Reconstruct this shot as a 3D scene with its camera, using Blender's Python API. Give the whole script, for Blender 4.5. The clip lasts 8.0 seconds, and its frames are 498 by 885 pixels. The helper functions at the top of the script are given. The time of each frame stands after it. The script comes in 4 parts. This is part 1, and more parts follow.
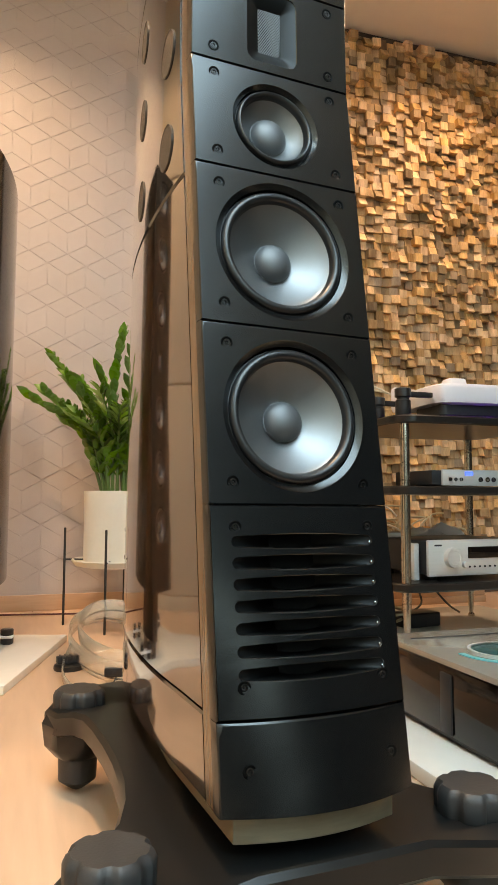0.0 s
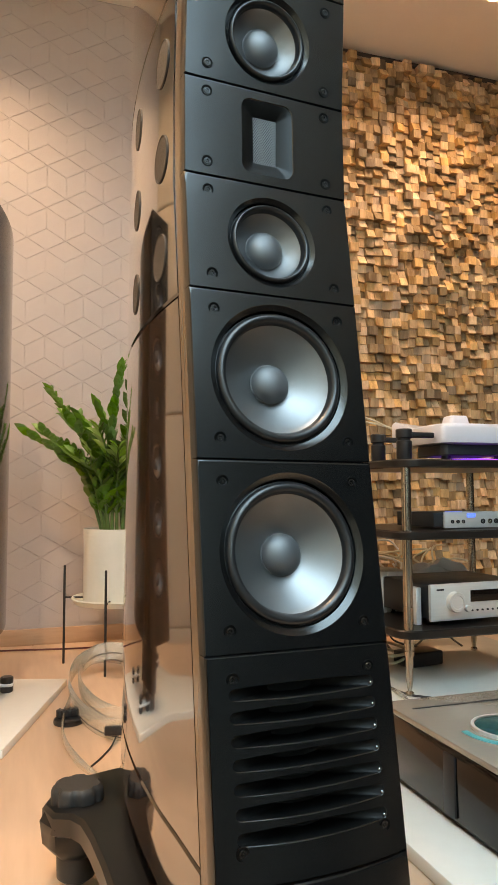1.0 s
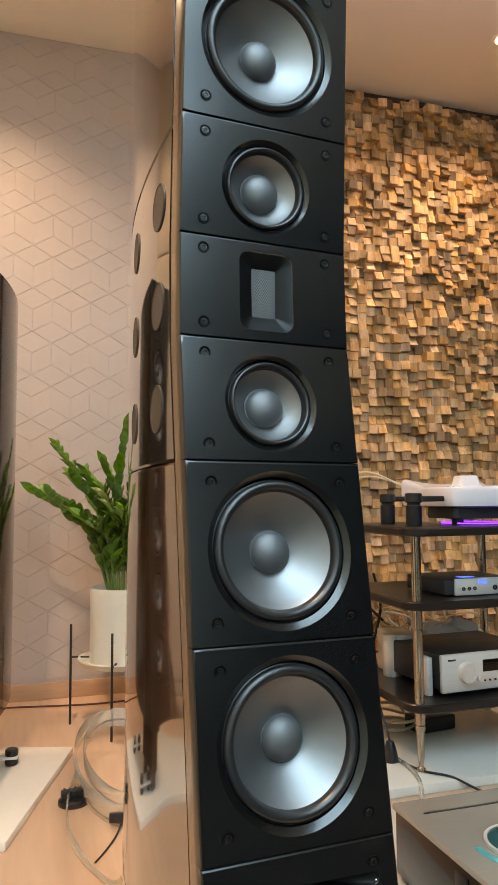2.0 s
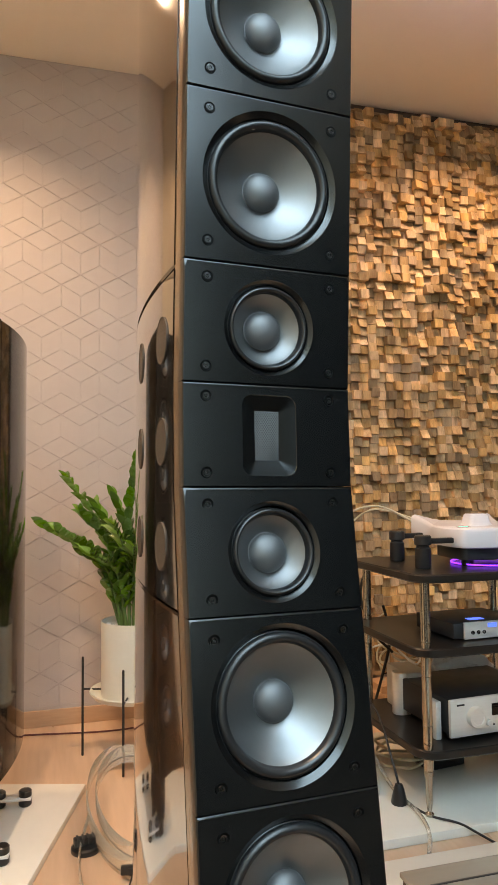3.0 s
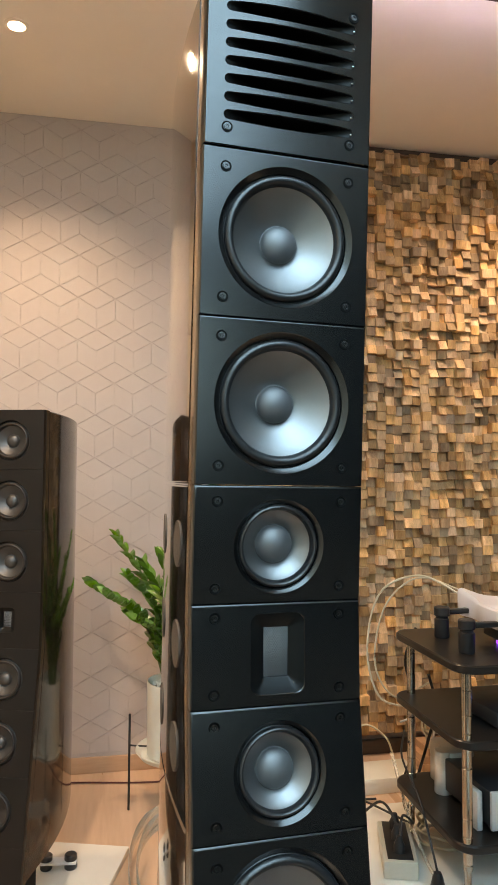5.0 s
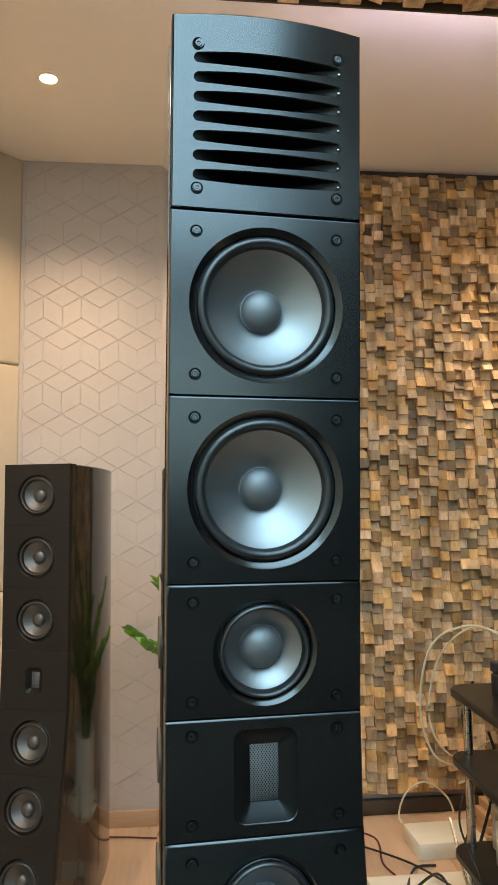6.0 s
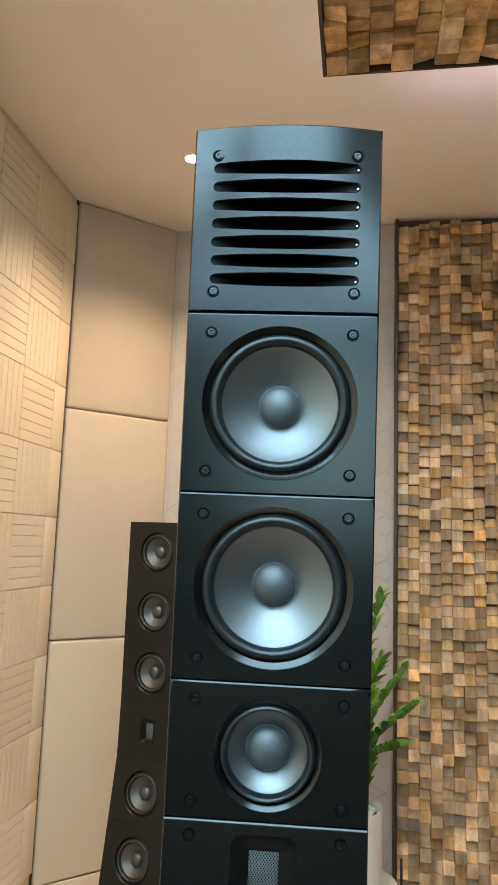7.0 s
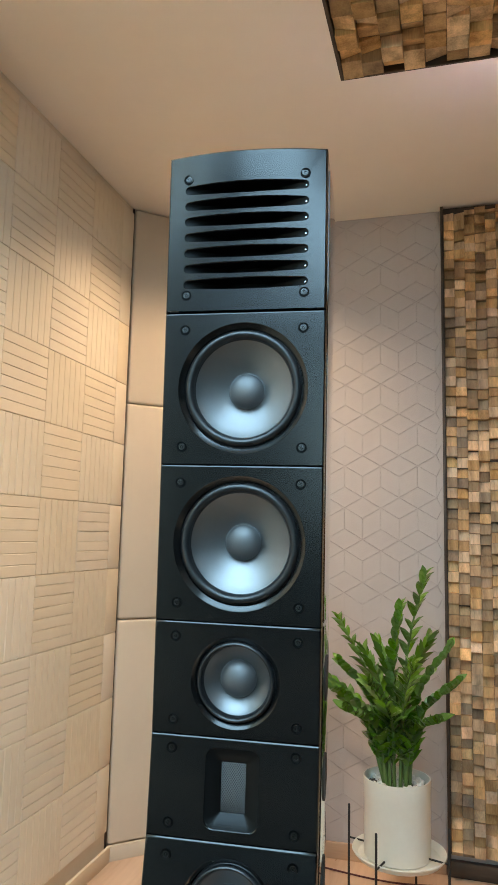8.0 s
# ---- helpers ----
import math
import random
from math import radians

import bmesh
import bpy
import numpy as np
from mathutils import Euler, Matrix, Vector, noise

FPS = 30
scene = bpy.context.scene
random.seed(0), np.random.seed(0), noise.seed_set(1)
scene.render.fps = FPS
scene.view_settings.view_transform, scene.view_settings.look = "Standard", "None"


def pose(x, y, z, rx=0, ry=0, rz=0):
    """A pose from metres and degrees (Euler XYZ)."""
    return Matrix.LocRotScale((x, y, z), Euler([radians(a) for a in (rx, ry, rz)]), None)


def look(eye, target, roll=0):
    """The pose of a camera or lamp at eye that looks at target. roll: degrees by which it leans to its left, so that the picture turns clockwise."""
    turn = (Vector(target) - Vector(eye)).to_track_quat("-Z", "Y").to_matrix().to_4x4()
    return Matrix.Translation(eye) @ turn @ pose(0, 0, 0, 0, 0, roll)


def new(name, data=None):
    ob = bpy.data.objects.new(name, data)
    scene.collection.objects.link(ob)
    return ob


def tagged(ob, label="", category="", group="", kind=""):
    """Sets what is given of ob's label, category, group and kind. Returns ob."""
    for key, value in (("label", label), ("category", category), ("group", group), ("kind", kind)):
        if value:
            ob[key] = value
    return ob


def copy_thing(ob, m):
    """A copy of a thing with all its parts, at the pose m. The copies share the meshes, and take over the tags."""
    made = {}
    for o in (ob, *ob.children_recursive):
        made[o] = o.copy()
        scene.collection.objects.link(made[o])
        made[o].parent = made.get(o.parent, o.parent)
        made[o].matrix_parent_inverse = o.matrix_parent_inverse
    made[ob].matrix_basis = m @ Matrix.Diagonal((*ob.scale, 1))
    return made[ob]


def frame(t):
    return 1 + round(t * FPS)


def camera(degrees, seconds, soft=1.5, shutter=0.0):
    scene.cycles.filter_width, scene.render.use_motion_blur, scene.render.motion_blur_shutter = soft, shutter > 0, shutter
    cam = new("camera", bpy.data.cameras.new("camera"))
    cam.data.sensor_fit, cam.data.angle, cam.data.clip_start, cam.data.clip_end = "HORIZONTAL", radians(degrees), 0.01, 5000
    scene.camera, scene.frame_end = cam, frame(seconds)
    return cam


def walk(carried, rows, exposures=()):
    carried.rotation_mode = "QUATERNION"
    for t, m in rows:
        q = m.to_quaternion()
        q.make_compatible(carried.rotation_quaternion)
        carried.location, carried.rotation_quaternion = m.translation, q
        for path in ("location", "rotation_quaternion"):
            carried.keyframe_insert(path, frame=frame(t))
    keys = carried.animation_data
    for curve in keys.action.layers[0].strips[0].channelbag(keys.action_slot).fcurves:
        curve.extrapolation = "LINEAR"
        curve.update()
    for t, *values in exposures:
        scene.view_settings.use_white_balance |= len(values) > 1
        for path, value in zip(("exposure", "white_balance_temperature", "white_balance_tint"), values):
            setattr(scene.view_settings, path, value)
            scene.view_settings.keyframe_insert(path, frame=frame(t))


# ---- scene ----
cam = camera(38.9, 8.0)
PATH = [
    (0, (0.151, -0.037, 0.535), (0.767, 1.859, 0.693), 0.2),
    (0.5, (0.152, -0.038, 0.616), (0.764, 1.86, 0.767), -0.0),
    (1, (0.159, -0.029, 0.71), (0.772, 1.869, 0.852), -0.2),
    (1.5, (0.165, -0.012, 0.823), (0.776, 1.887, 0.967), -0.2),
    (1.7, (0.173, -0.014, 0.858), (0.765, 1.889, 1.022), -0.3),
    (2.8, (0.185, -0.029, 1.094), (0.758, 1.883, 1.228), -0.5),
    (3, (0.188, -0.034, 1.13), (0.74, 1.884, 1.245), -0.6),
    (3.5, (0.191, -0.048, 1.217), (0.713, 1.881, 1.309), -0.2),
    (4, (0.207, -0.068, 1.297), (0.714, 1.863, 1.404), -0.4),
    (4.5, (0.221, -0.089, 1.368), (0.68, 1.854, 1.475), 0.1),
    (4.7, (0.228, -0.096, 1.394), (0.65, 1.857, 1.493), 0.2),
    (5.8, (0.341, -0.016, 1.498), (0.603, 1.962, 1.64), -0.2),
    (6, (0.37, -0.007, 1.515), (0.567, 1.977, 1.682), -0.6),
    (6.5, (0.491, 0.005, 1.55), (0.43, 1.99, 1.783), 0.8),
    (7, (0.576, -0.016, 1.583), (0.266, 1.94, 1.862), 1.9),
    (7.5, (0.672, -0.06, 1.599), (0.212, 1.859, 1.928), 1.2),
    (8, (0.764, -0.132, 1.545), (0.222, 1.776, 1.799), 1.3),
]
walk(cam, [(t, look(eye, target, roll)) for t, eye, target, roll in PATH],
     [(0.0, 0.42, 8700, 21), (1.5, 0.30, 8300, 21), (3.0, 0.24, 8500, 23), (4.5, 0.26, 8000, 20), (6.0, 0.20, 7300, 11), (6.5, 0.22, 7200, 9), (7.2, 0.20, 7100, 10), (8.0, 0.12, 7000, 13)])

# ---- light ----
FLOOR, CEIL, WALL = 0.005, 3.222, 3.475
world = bpy.data.worlds.new("room_world")
scene.world = world
world.use_nodes = True
world.node_tree.nodes["Background"].inputs[0].default_value = (1.0, 0.86, 0.72, 1)
world.node_tree.nodes["Background"].inputs[1].default_value = 0.02
scene.view_settings.exposure = 0.0
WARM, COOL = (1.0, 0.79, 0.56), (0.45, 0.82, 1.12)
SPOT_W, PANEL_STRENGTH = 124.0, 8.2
# The two at y 0.9 are unseen, added for warm fill from the front.
DOWNLIGHTS = [(-0.15, 2.76), (2.40, 2.83), (-0.15, 0.9), (2.40, 0.9)]


def spot(x, y, watts, degrees, blend=0.6):
    data = bpy.data.lights.new("downlight", "SPOT")
    data.energy, data.color, data.spot_size, data.spot_blend, data.shadow_soft_size = watts, WARM, radians(degrees), blend, 0.035
    ob = new("downlight_lamp", data)
    ob.matrix_world = look((x, y, CEIL - 0.02), (x, y + 0.0001, 0))
    return ob


for (lx, ly), share, wide, blend in zip(DOWNLIGHTS, (0.74, 0.66, 1.50, 1.4), (126, 138, 142, 142), (0.9, 1.0, 1.0, 1.0)):
    spot(lx, ly, SPOT_W * share, wide, blend)


# ---- materials ----
def mat(name, base, rough=0.5, metal=0.0, vary=0.12, scale=8.0, bump=0.0, bump_scale=60.0, coat=0.0, spec=0.5,
        stretch=(1, 1, 1), rand="", rand_amount=0.0, emit=None, emit_strength=0.0, trans=0.0, ior=1.45, rough_vary=0.08, fine=True):
    m = bpy.data.materials.new(name)
    m.use_nodes = True
    nt = m.node_tree
    n, l = nt.nodes, nt.links
    b = n["Principled BSDF"]
    b.inputs["Roughness"].default_value = rough
    b.inputs["Metallic"].default_value = metal
    b.inputs["Coat Weight"].default_value = coat
    b.inputs["Coat Roughness"].default_value = 0.04
    b.inputs["Specular IOR Level"].default_value = spec
    b.inputs["Transmission Weight"].default_value = trans
    b.inputs["IOR"].default_value = ior
    co = n.new("ShaderNodeTexCoord")
    mp = n.new("ShaderNodeMapping")
    mp.inputs["Scale"].default_value = stretch
    l.new(co.outputs["Object"], mp.inputs["Vector"])
    t1 = n.new("ShaderNodeTexNoise")
    t1.inputs["Scale"].default_value, t1.inputs["Detail"].default_value = scale, 5
    t2 = n.new("ShaderNodeTexNoise")
    t2.inputs["Scale"].default_value, t2.inputs["Detail"].default_value = scale * 9, 3
    l.new(mp.outputs[0], t1.inputs["Vector"])
    l.new(mp.outputs[0], t2.inputs["Vector"])
    add = n.new("ShaderNodeMath")
    add.operation = "MULTIPLY_ADD"
    l.new(t2.outputs["Fac"], add.inputs[0])
    add.inputs[1].default_value = 0.35
    l.new(t1.outputs["Fac"], add.inputs[2])
    ramp = n.new("ShaderNodeValToRGB")
    ramp.color_ramp.elements[0].position, ramp.color_ramp.elements[1].position = 0.35, 1.0
    lo = [max(0, c * (1 - vary)) for c in base]
    hi = [min(1, c * (1 + vary)) for c in base]
    ramp.color_ramp.elements[0].color = (*lo, 1)
    ramp.color_ramp.elements[1].color = (*hi, 1)
    l.new(add.outputs[0], ramp.inputs[0])
    colour = ramp.outputs[0]
    if rand:
        if rand == "object":
            src = n.new("ShaderNodeObjectInfo").outputs["Random"]
        else:
            src = n.new("ShaderNodeNewGeometry").outputs["Random Per Island"]
        hs = n.new("ShaderNodeHueSaturation")
        mr = n.new("ShaderNodeMapRange")
        mr.inputs["To Min"].default_value, mr.inputs["To Max"].default_value = 1 - rand_amount, 1 + rand_amount
        l.new(src, mr.inputs["Value"])
        l.new(mr.outputs[0], hs.inputs["Value"])
        frac = n.new("ShaderNodeMath")
        frac.operation = "MULTIPLY"
        frac.inputs[1].default_value = 7.31
        l.new(src, frac.inputs[0])
        fr = n.new("ShaderNodeMath")
        fr.operation = "FRACT"
        l.new(frac.outputs[0], fr.inputs[0])
        mr2 = n.new("ShaderNodeMapRange")
        mr2.inputs["To Min"].default_value, mr2.inputs["To Max"].default_value = 0.85, 1.18
        l.new(fr.outputs[0], mr2.inputs["Value"])
        l.new(mr2.outputs[0], hs.inputs["Saturation"])
        l.new(colour, hs.inputs["Color"])
        colour = hs.outputs[0]
    l.new(colour, b.inputs["Base Color"])
    rr = n.new("ShaderNodeMapRange")
    rr.inputs["To Min"].default_value, rr.inputs["To Max"].default_value = max(0.02, rough - rough_vary), min(1, rough + rough_vary)
    l.new(t1.outputs["Fac"], rr.inputs["Value"])
    l.new(rr.outputs[0], b.inputs["Roughness"])
    if bump:
        t3 = n.new("ShaderNodeTexNoise")
        t3.inputs["Scale"].default_value, t3.inputs["Detail"].default_value = bump_scale, 4
        l.new(mp.outputs[0], t3.inputs["Vector"])
        bp = n.new("ShaderNodeBump")
        bp.inputs["Strength"].default_value, bp.inputs["Distance"].default_value = bump, 0.004
        l.new(t3.outputs["Fac"], bp.inputs["Height"])
        l.new(bp.outputs[0], b.inputs["Normal"])
    if emit:
        b.inputs["Emission Color"].default_value = (*emit, 1)
        b.inputs["Emission Strength"].default_value = emit_strength
    return m


def wood(name, dark, light, rough=0.35, coat=0.0, grain=14.0, stretch=(1, 1, 0.06), rand="", rand_amount=0.0, bump=0.15):
    m = mat(name, light, rough, 0, 0.1, grain, bump, 90, coat, stretch=stretch, rand=rand, rand_amount=rand_amount, rough_vary=0.01 if rough < 0.1 else 0.08)
    ramp = [x for x in m.node_tree.nodes if x.bl_idname == "ShaderNodeValToRGB"][0]
    ramp.color_ramp.elements[0].color, ramp.color_ramp.elements[1].color = (*dark, 1), (*light, 1)
    ramp.color_ramp.elements[0].position, ramp.color_ramp.elements[1].position = 0.45, 0.85
    return m


M_CEIL = mat("ceiling_paint", (0.88, 0.80, 0.71), 0.75, vary=0.03, scale=1.5, bump=0.05, bump_scale=200)
M_FLOOR = wood("laminate_floor", (0.50, 0.325, 0.215), (0.68, 0.475, 0.335), 0.30, grain=5.0, stretch=(1, 0.09, 1), bump=0.05)
M_PAPER = mat("embossed_wallpaper", (0.52, 0.455, 0.42), 0.55, vary=0.06, scale=3.0, bump=0.25, bump_scale=260)
M_PAPERLINE = mat("wallpaper_lines", (0.485, 0.422, 0.387), 0.5, vary=0.2, scale=30.0)
M_CREAM = mat("cream_wall_tile", (0.78, 0.66, 0.50), 0.7, vary=0.04, scale=4.0, bump=0.15, bump_scale=180, rand="object", rand_amount=0.03)
M_CREAM_WALL = mat("cream_wall", (0.72, 0.60, 0.45), 0.75, vary=0.04, scale=2.0, bump=0.1)
M_REARWALL = wood("dark_closing_wall", (0.014, 0.010, 0.008), (0.03, 0.021, 0.016), 0.7, stretch=(1, 1, 0.1))
M_FABRIC = mat("beige_fabric", (0.60, 0.49, 0.37), 0.85, vary=0.05, scale=3.0, bump=0.3, bump_scale=500)
M_DARK_SHEET = mat("dark_floor_sheet", (0.045, 0.034, 0.027), 0.95, vary=0.3, scale=14, bump=0.6, bump_scale=400, spec=0.1)
M_BASE = wood("wood_baseboard", (0.46, 0.28, 0.17), (0.60, 0.39, 0.25), 0.4, stretch=(0.1, 1, 1), grain=10)
M_DARKWOOD = wood("dark_wood_trim", (0.035, 0.022, 0.015), (0.075, 0.048, 0.03), 0.5, stretch=(0.1, 1, 1))
M_BLOCK_ONE = wood("acacia_block", (0.29, 0.165, 0.078), (0.68, 0.45, 0.245), 0.5, grain=22, stretch=(1, 1, 0.2), rand="object", rand_amount=0.55)
M_BLOCK = wood("acacia_blocks", (0.29, 0.165, 0.078), (0.68, 0.45, 0.245), 0.5, grain=22, stretch=(1, 1, 0.2), rand="island", rand_amount=0.55)
M_BAFFLE = mat("black_anodised_baffle", (0.0035, 0.0035, 0.0037), 0.22, vary=0.04, scale=30, spec=0.85, rough_vary=0.01)
M_BLACK = mat("satin_black", (0.018, 0.018, 0.019), 0.42, vary=0.15, scale=20)
M_SLOT = mat("slot_lining", (0.004, 0.004, 0.004), 0.5, vary=0.1, scale=30, spec=0.22)
M_RECESS = mat("satin_black_recess", (0.004, 0.004, 0.004), 0.36, vary=0.1, scale=30, spec=0.25)
M_PIANO = mat("black_gloss_lacquer", (0.006, 0.005, 0.0045), 0.07, vary=0.1, scale=6, coat=1.0, rough_vary=0.01)
M_VOID = mat("black_cavity", (0.006, 0.006, 0.006), 0.8)
M_RUBBER = mat("rubber_surround", (0.012, 0.012, 0.013), 0.33, vary=0.1, scale=30, spec=0.7)
M_CONE = mat("grey_metal_cone", (0.255, 0.258, 0.264), 0.47, 1.0, 0.05, 20, rough_vary=0.03)
M_DOME = mat("grey_metal_dome", (0.17, 0.171, 0.174), 0.55, 0.8, 0.05, 20, rough_vary=0.03)
M_CONE_SLIM = mat("dark_grey_cone", (0.10, 0.095, 0.092), 0.5, 0.8, 0.05, 20, rough_vary=0.03)
M_ROLL_SLIM = mat("dark_brown_surround", (0.02, 0.016, 0.014), 0.45, vary=0.1, scale=30)
M_SLOT_GLINT = mat("slot_end_glint", (0.75, 0.75, 0.76), 0.2, 1.0, 0.05, 90)
M_SCREW_SHADE = mat("screw_recess_shade", (0.002, 0.002, 0.002), 0.6, spec=0.1)
M_STEEL = mat("steel_screw", (0.075, 0.075, 0.077), 0.30, 1.0, 0.2, 90)
M_GRILLE = mat("woven_metal_grille", (0.10, 0.10, 0.10), 0.38, 0.9, 0.25, 400, bump=0.5, bump_scale=1500)


def weave(m, period, low, high):
    """A woven mesh of bright wires over dark holes."""
    nt = m.node_tree
    n, l = nt.nodes, nt.links
    waves = []
    co = n.new("ShaderNodeTexCoord")
    for turn in (35, -35):
        mp = n.new("ShaderNodeMapping")
        mp.inputs["Rotation"].default_value = (0, radians(turn), 0)
        w = n.new("ShaderNodeTexWave")
        w.inputs["Scale"].default_value = 0.314 / period
        l.new(co.outputs["Object"], mp.inputs["Vector"])
        l.new(mp.outputs[0], w.inputs["Vector"])
        waves.append(w)
    mx = n.new("ShaderNodeMath")
    mx.operation = "MAXIMUM"
    l.new(waves[0].outputs["Fac"], mx.inputs[0])
    l.new(waves[1].outputs["Fac"], mx.inputs[1])
    ramp = n.new("ShaderNodeValToRGB")
    ramp.color_ramp.elements[0].position, ramp.color_ramp.elements[1].position = 0.45, 0.9
    ramp.color_ramp.elements[0].color, ramp.color_ramp.elements[1].color = (*low, 1), (*high, 1)
    l.new(mx.outputs[0], ramp.inputs[0])
    l.new(ramp.outputs[0], n["Principled BSDF"].inputs["Base Color"])


weave(M_GRILLE, 0.0027, (0.012, 0.012, 0.012), (0.20, 0.20, 0.20))
M_WALNUT = wood("glossy_walnut_veneer", (0.018, 0.007, 0.003), (0.105, 0.047, 0.019), 0.09, 1.0, 30, (1, 1, 0.03), bump=0.0)
for node in M_WALNUT.node_tree.nodes:
    if node.bl_idname == "ShaderNodeMath" and node.operation == "MULTIPLY_ADD":
        node.inputs[1].default_value = 0.08
M_WALNUT_DULL = wood("brown_baffle_frame", (0.10, 0.06, 0.035), (0.20, 0.125, 0.075), 0.25, 0.3, 16, (1, 1, 0.045), bump=0.0)
M_EBONY = wood("glossy_black_veneer", (0.012, 0.009, 0.008), (0.030, 0.021, 0.016), 0.09, 0.3, 16, (1, 1, 0.045), bump=0.0)
M_EBONY.node_tree.nodes["Principled BSDF"].inputs["Specular IOR Level"].default_value = 0.3
M_EBONY.node_tree.nodes["Principled BSDF"].inputs["Coat Weight"].default_value = 0.0
M_BRONZE = mat("dark_brown_baffle", (0.008, 0.0062, 0.0055), 0.42, vary=0.05, scale=20, spec=0.35, rough_vary=0.015)
M_PLINTH = mat("brushed_bronze_plinth", (0.42, 0.31, 0.20), 0.35, 0.6, 0.1, 30, stretch=(1, 1, 8))
M_BASEPLATE = mat("black_lacquer_base", (0.008, 0.0078, 0.0078), 0.30, vary=0.05, scale=12, spec=0.36, rough_vary=0.015)
M_KNOB = mat("black_textured_knob", (0.028, 0.027, 0.027), 0.5, vary=0.2, scale=40, bump=0.08, bump_scale=300)
M_MARBLE = mat("white_marble_slab", (0.80, 0.77, 0.70), 0.22, vary=0.06, scale=3.0)
M_CERAMIC = mat("cream_ceramic", (0.74, 0.71, 0.62), 0.38, vary=0.06, scale=6, bump=0.08, bump_scale=60)
M_PEBBLE = mat("white_pebbles", (0.75, 0.72, 0.66), 0.6, vary=0.2, scale=40, rand="island", rand_amount=0.15)
M_IRON = mat("black_iron", (0.02, 0.018, 0.017), 0.45, vary=0.2, scale=40)
M_LEAF = mat("zz_leaf", (0.115, 0.235, 0.04), 0.26, vary=0.25, scale=12, spec=0.5, rand="island", rand_amount=0.35)
M_LEAF_ONE = mat("zz_leaflet", (0.115, 0.235, 0.04), 0.26, vary=0.2, scale=2, spec=0.5, rand="object", rand_amount=0.35)
M_STEM = mat("zz_stem", (0.10, 0.17, 0.045), 0.45, vary=0.2, scale=30)
M_CHROME = mat("polished_steel_post", (0.52, 0.47, 0.40), 0.24, 1.0, 0.05, 20, rough_vary=0.04)
M_SHELF = mat("black_lacquer_shelf", (0.014, 0.012, 0.011), 0.30, vary=0.1, scale=10, rough_vary=0.02)
M_SILVER = mat("silver_aluminium", (0.70, 0.69, 0.66), 0.36, 0.40, 0.05, 30, stretch=(0.1, 1, 4))
M_DARKCASE = mat("dark_metal_case", (0.03, 0.03, 0.032), 0.4, 0.3, 0.15, 20)
M_WHITE = mat("white_gloss_plastic", (0.72, 0.71, 0.76), 0.22, vary=0.02, scale=6)
M_GLASSBLACK = mat("black_gloss_glass", (0.008, 0.005, 0.004), 0.05, vary=0.1, scale=6, spec=0.36)
M_CHAMPAGNE = mat("brushed_champagne_top", (0.46, 0.43, 0.37), 0.2, 0.45, 0.03, 30, stretch=(0.2, 4, 1), rough_vary=0.02)
M_TEAL = mat("teal_lit_ring", (0.03, 0.25, 0.28), 0.3, emit=(0.04, 0.42, 0.45), emit_strength=0.22)
M_TEALDARK = mat("dark_teal_disc", (0.015, 0.09, 0.09), 0.2)
M_PURPLE = mat("purple_lit_ring", (0.2, 0.05, 0.6), 0.3, emit=(0.20, 0.03, 1.0), emit_strength=2.6)
M_BLUE = mat("blue_lit_badge", (0.05, 0.1, 0.6), 0.3, emit=(0.05, 0.15, 1.0), emit_strength=1.6)
M_CYAN = mat("cyan_display_marks", (0.05, 0.4, 0.35), 0.3, emit=(0.1, 0.9, 0.75), emit_strength=1.2)
M_LAMP = mat("lamp_diffuser", (1, 0.9, 0.75), 0.4, emit=(1.0, 0.80, 0.52), emit_strength=28.0)
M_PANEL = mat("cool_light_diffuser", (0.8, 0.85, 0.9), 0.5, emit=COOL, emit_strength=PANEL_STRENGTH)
M_REAR_GLOW = mat("rear_glow", (0.7, 0.78, 0.8), 0.8, emit=(0.55, 0.88, 0.95), emit_strength=1.9)
M_LED = mat("violet_white_led", (0.8, 0.8, 1.0), 0.5, emit=(0.74, 0.70, 1.0), emit_strength=150.0)
M_CABLE = mat("black_cable", (0.02, 0.02, 0.02), 0.5)
M_REDCABLE = mat("dark_red_cable", (0.10, 0.025, 0.025), 0.5)
M_CLEAR = mat("clear_plastic_jacket", (0.97, 0.94, 0.86), 0.08, vary=0.03, scale=20, trans=0.75, ior=1.35, rough_vary=0.05)
M_BAG = mat("white_plastic_film", (0.86, 0.85, 0.84), 0.25, vary=0.06, scale=20)
M_CREAMCABLE = mat("cream_cable", (0.55, 0.49, 0.36), 0.45, vary=0.1, scale=30)
M_STRAP = mat("white_strap", (0.75, 0.75, 0.74), 0.5)
M_PORT = mat("dark_port_mesh", (0.05, 0.038, 0.03), 0.55, vary=0.15, scale=200, bump=0.3, bump_scale=1500)
M_CORK = mat("beige_metal_box", (0.58, 0.54, 0.44), 0.45, 0.2, 0.08, 12)


# ---- builders ----
def finish(name, bm, material, smooth=35.0):
    bm.normal_update()
    bmesh.ops.recalc_face_normals(bm, faces=bm.faces)
    lim = radians(smooth)
    for f in bm.faces:
        f.smooth = True
    for e in bm.edges:
        e.smooth = len(e.link_faces) == 2 and e.calc_face_angle(0) < lim
    me = bpy.data.meshes.new(name)
    bm.to_mesh(me)
    bm.free()
    me.materials.append(material)
    return me


def part(name, bm, material, parent, label="", m=None):
    ob = new(name, finish(name, bm, material) if isinstance(bm, bmesh.types.BMesh) else bm)
    ob.parent = parent
    if m is not None:
        ob.matrix_local = m
    return tagged(ob, label) if label else ob


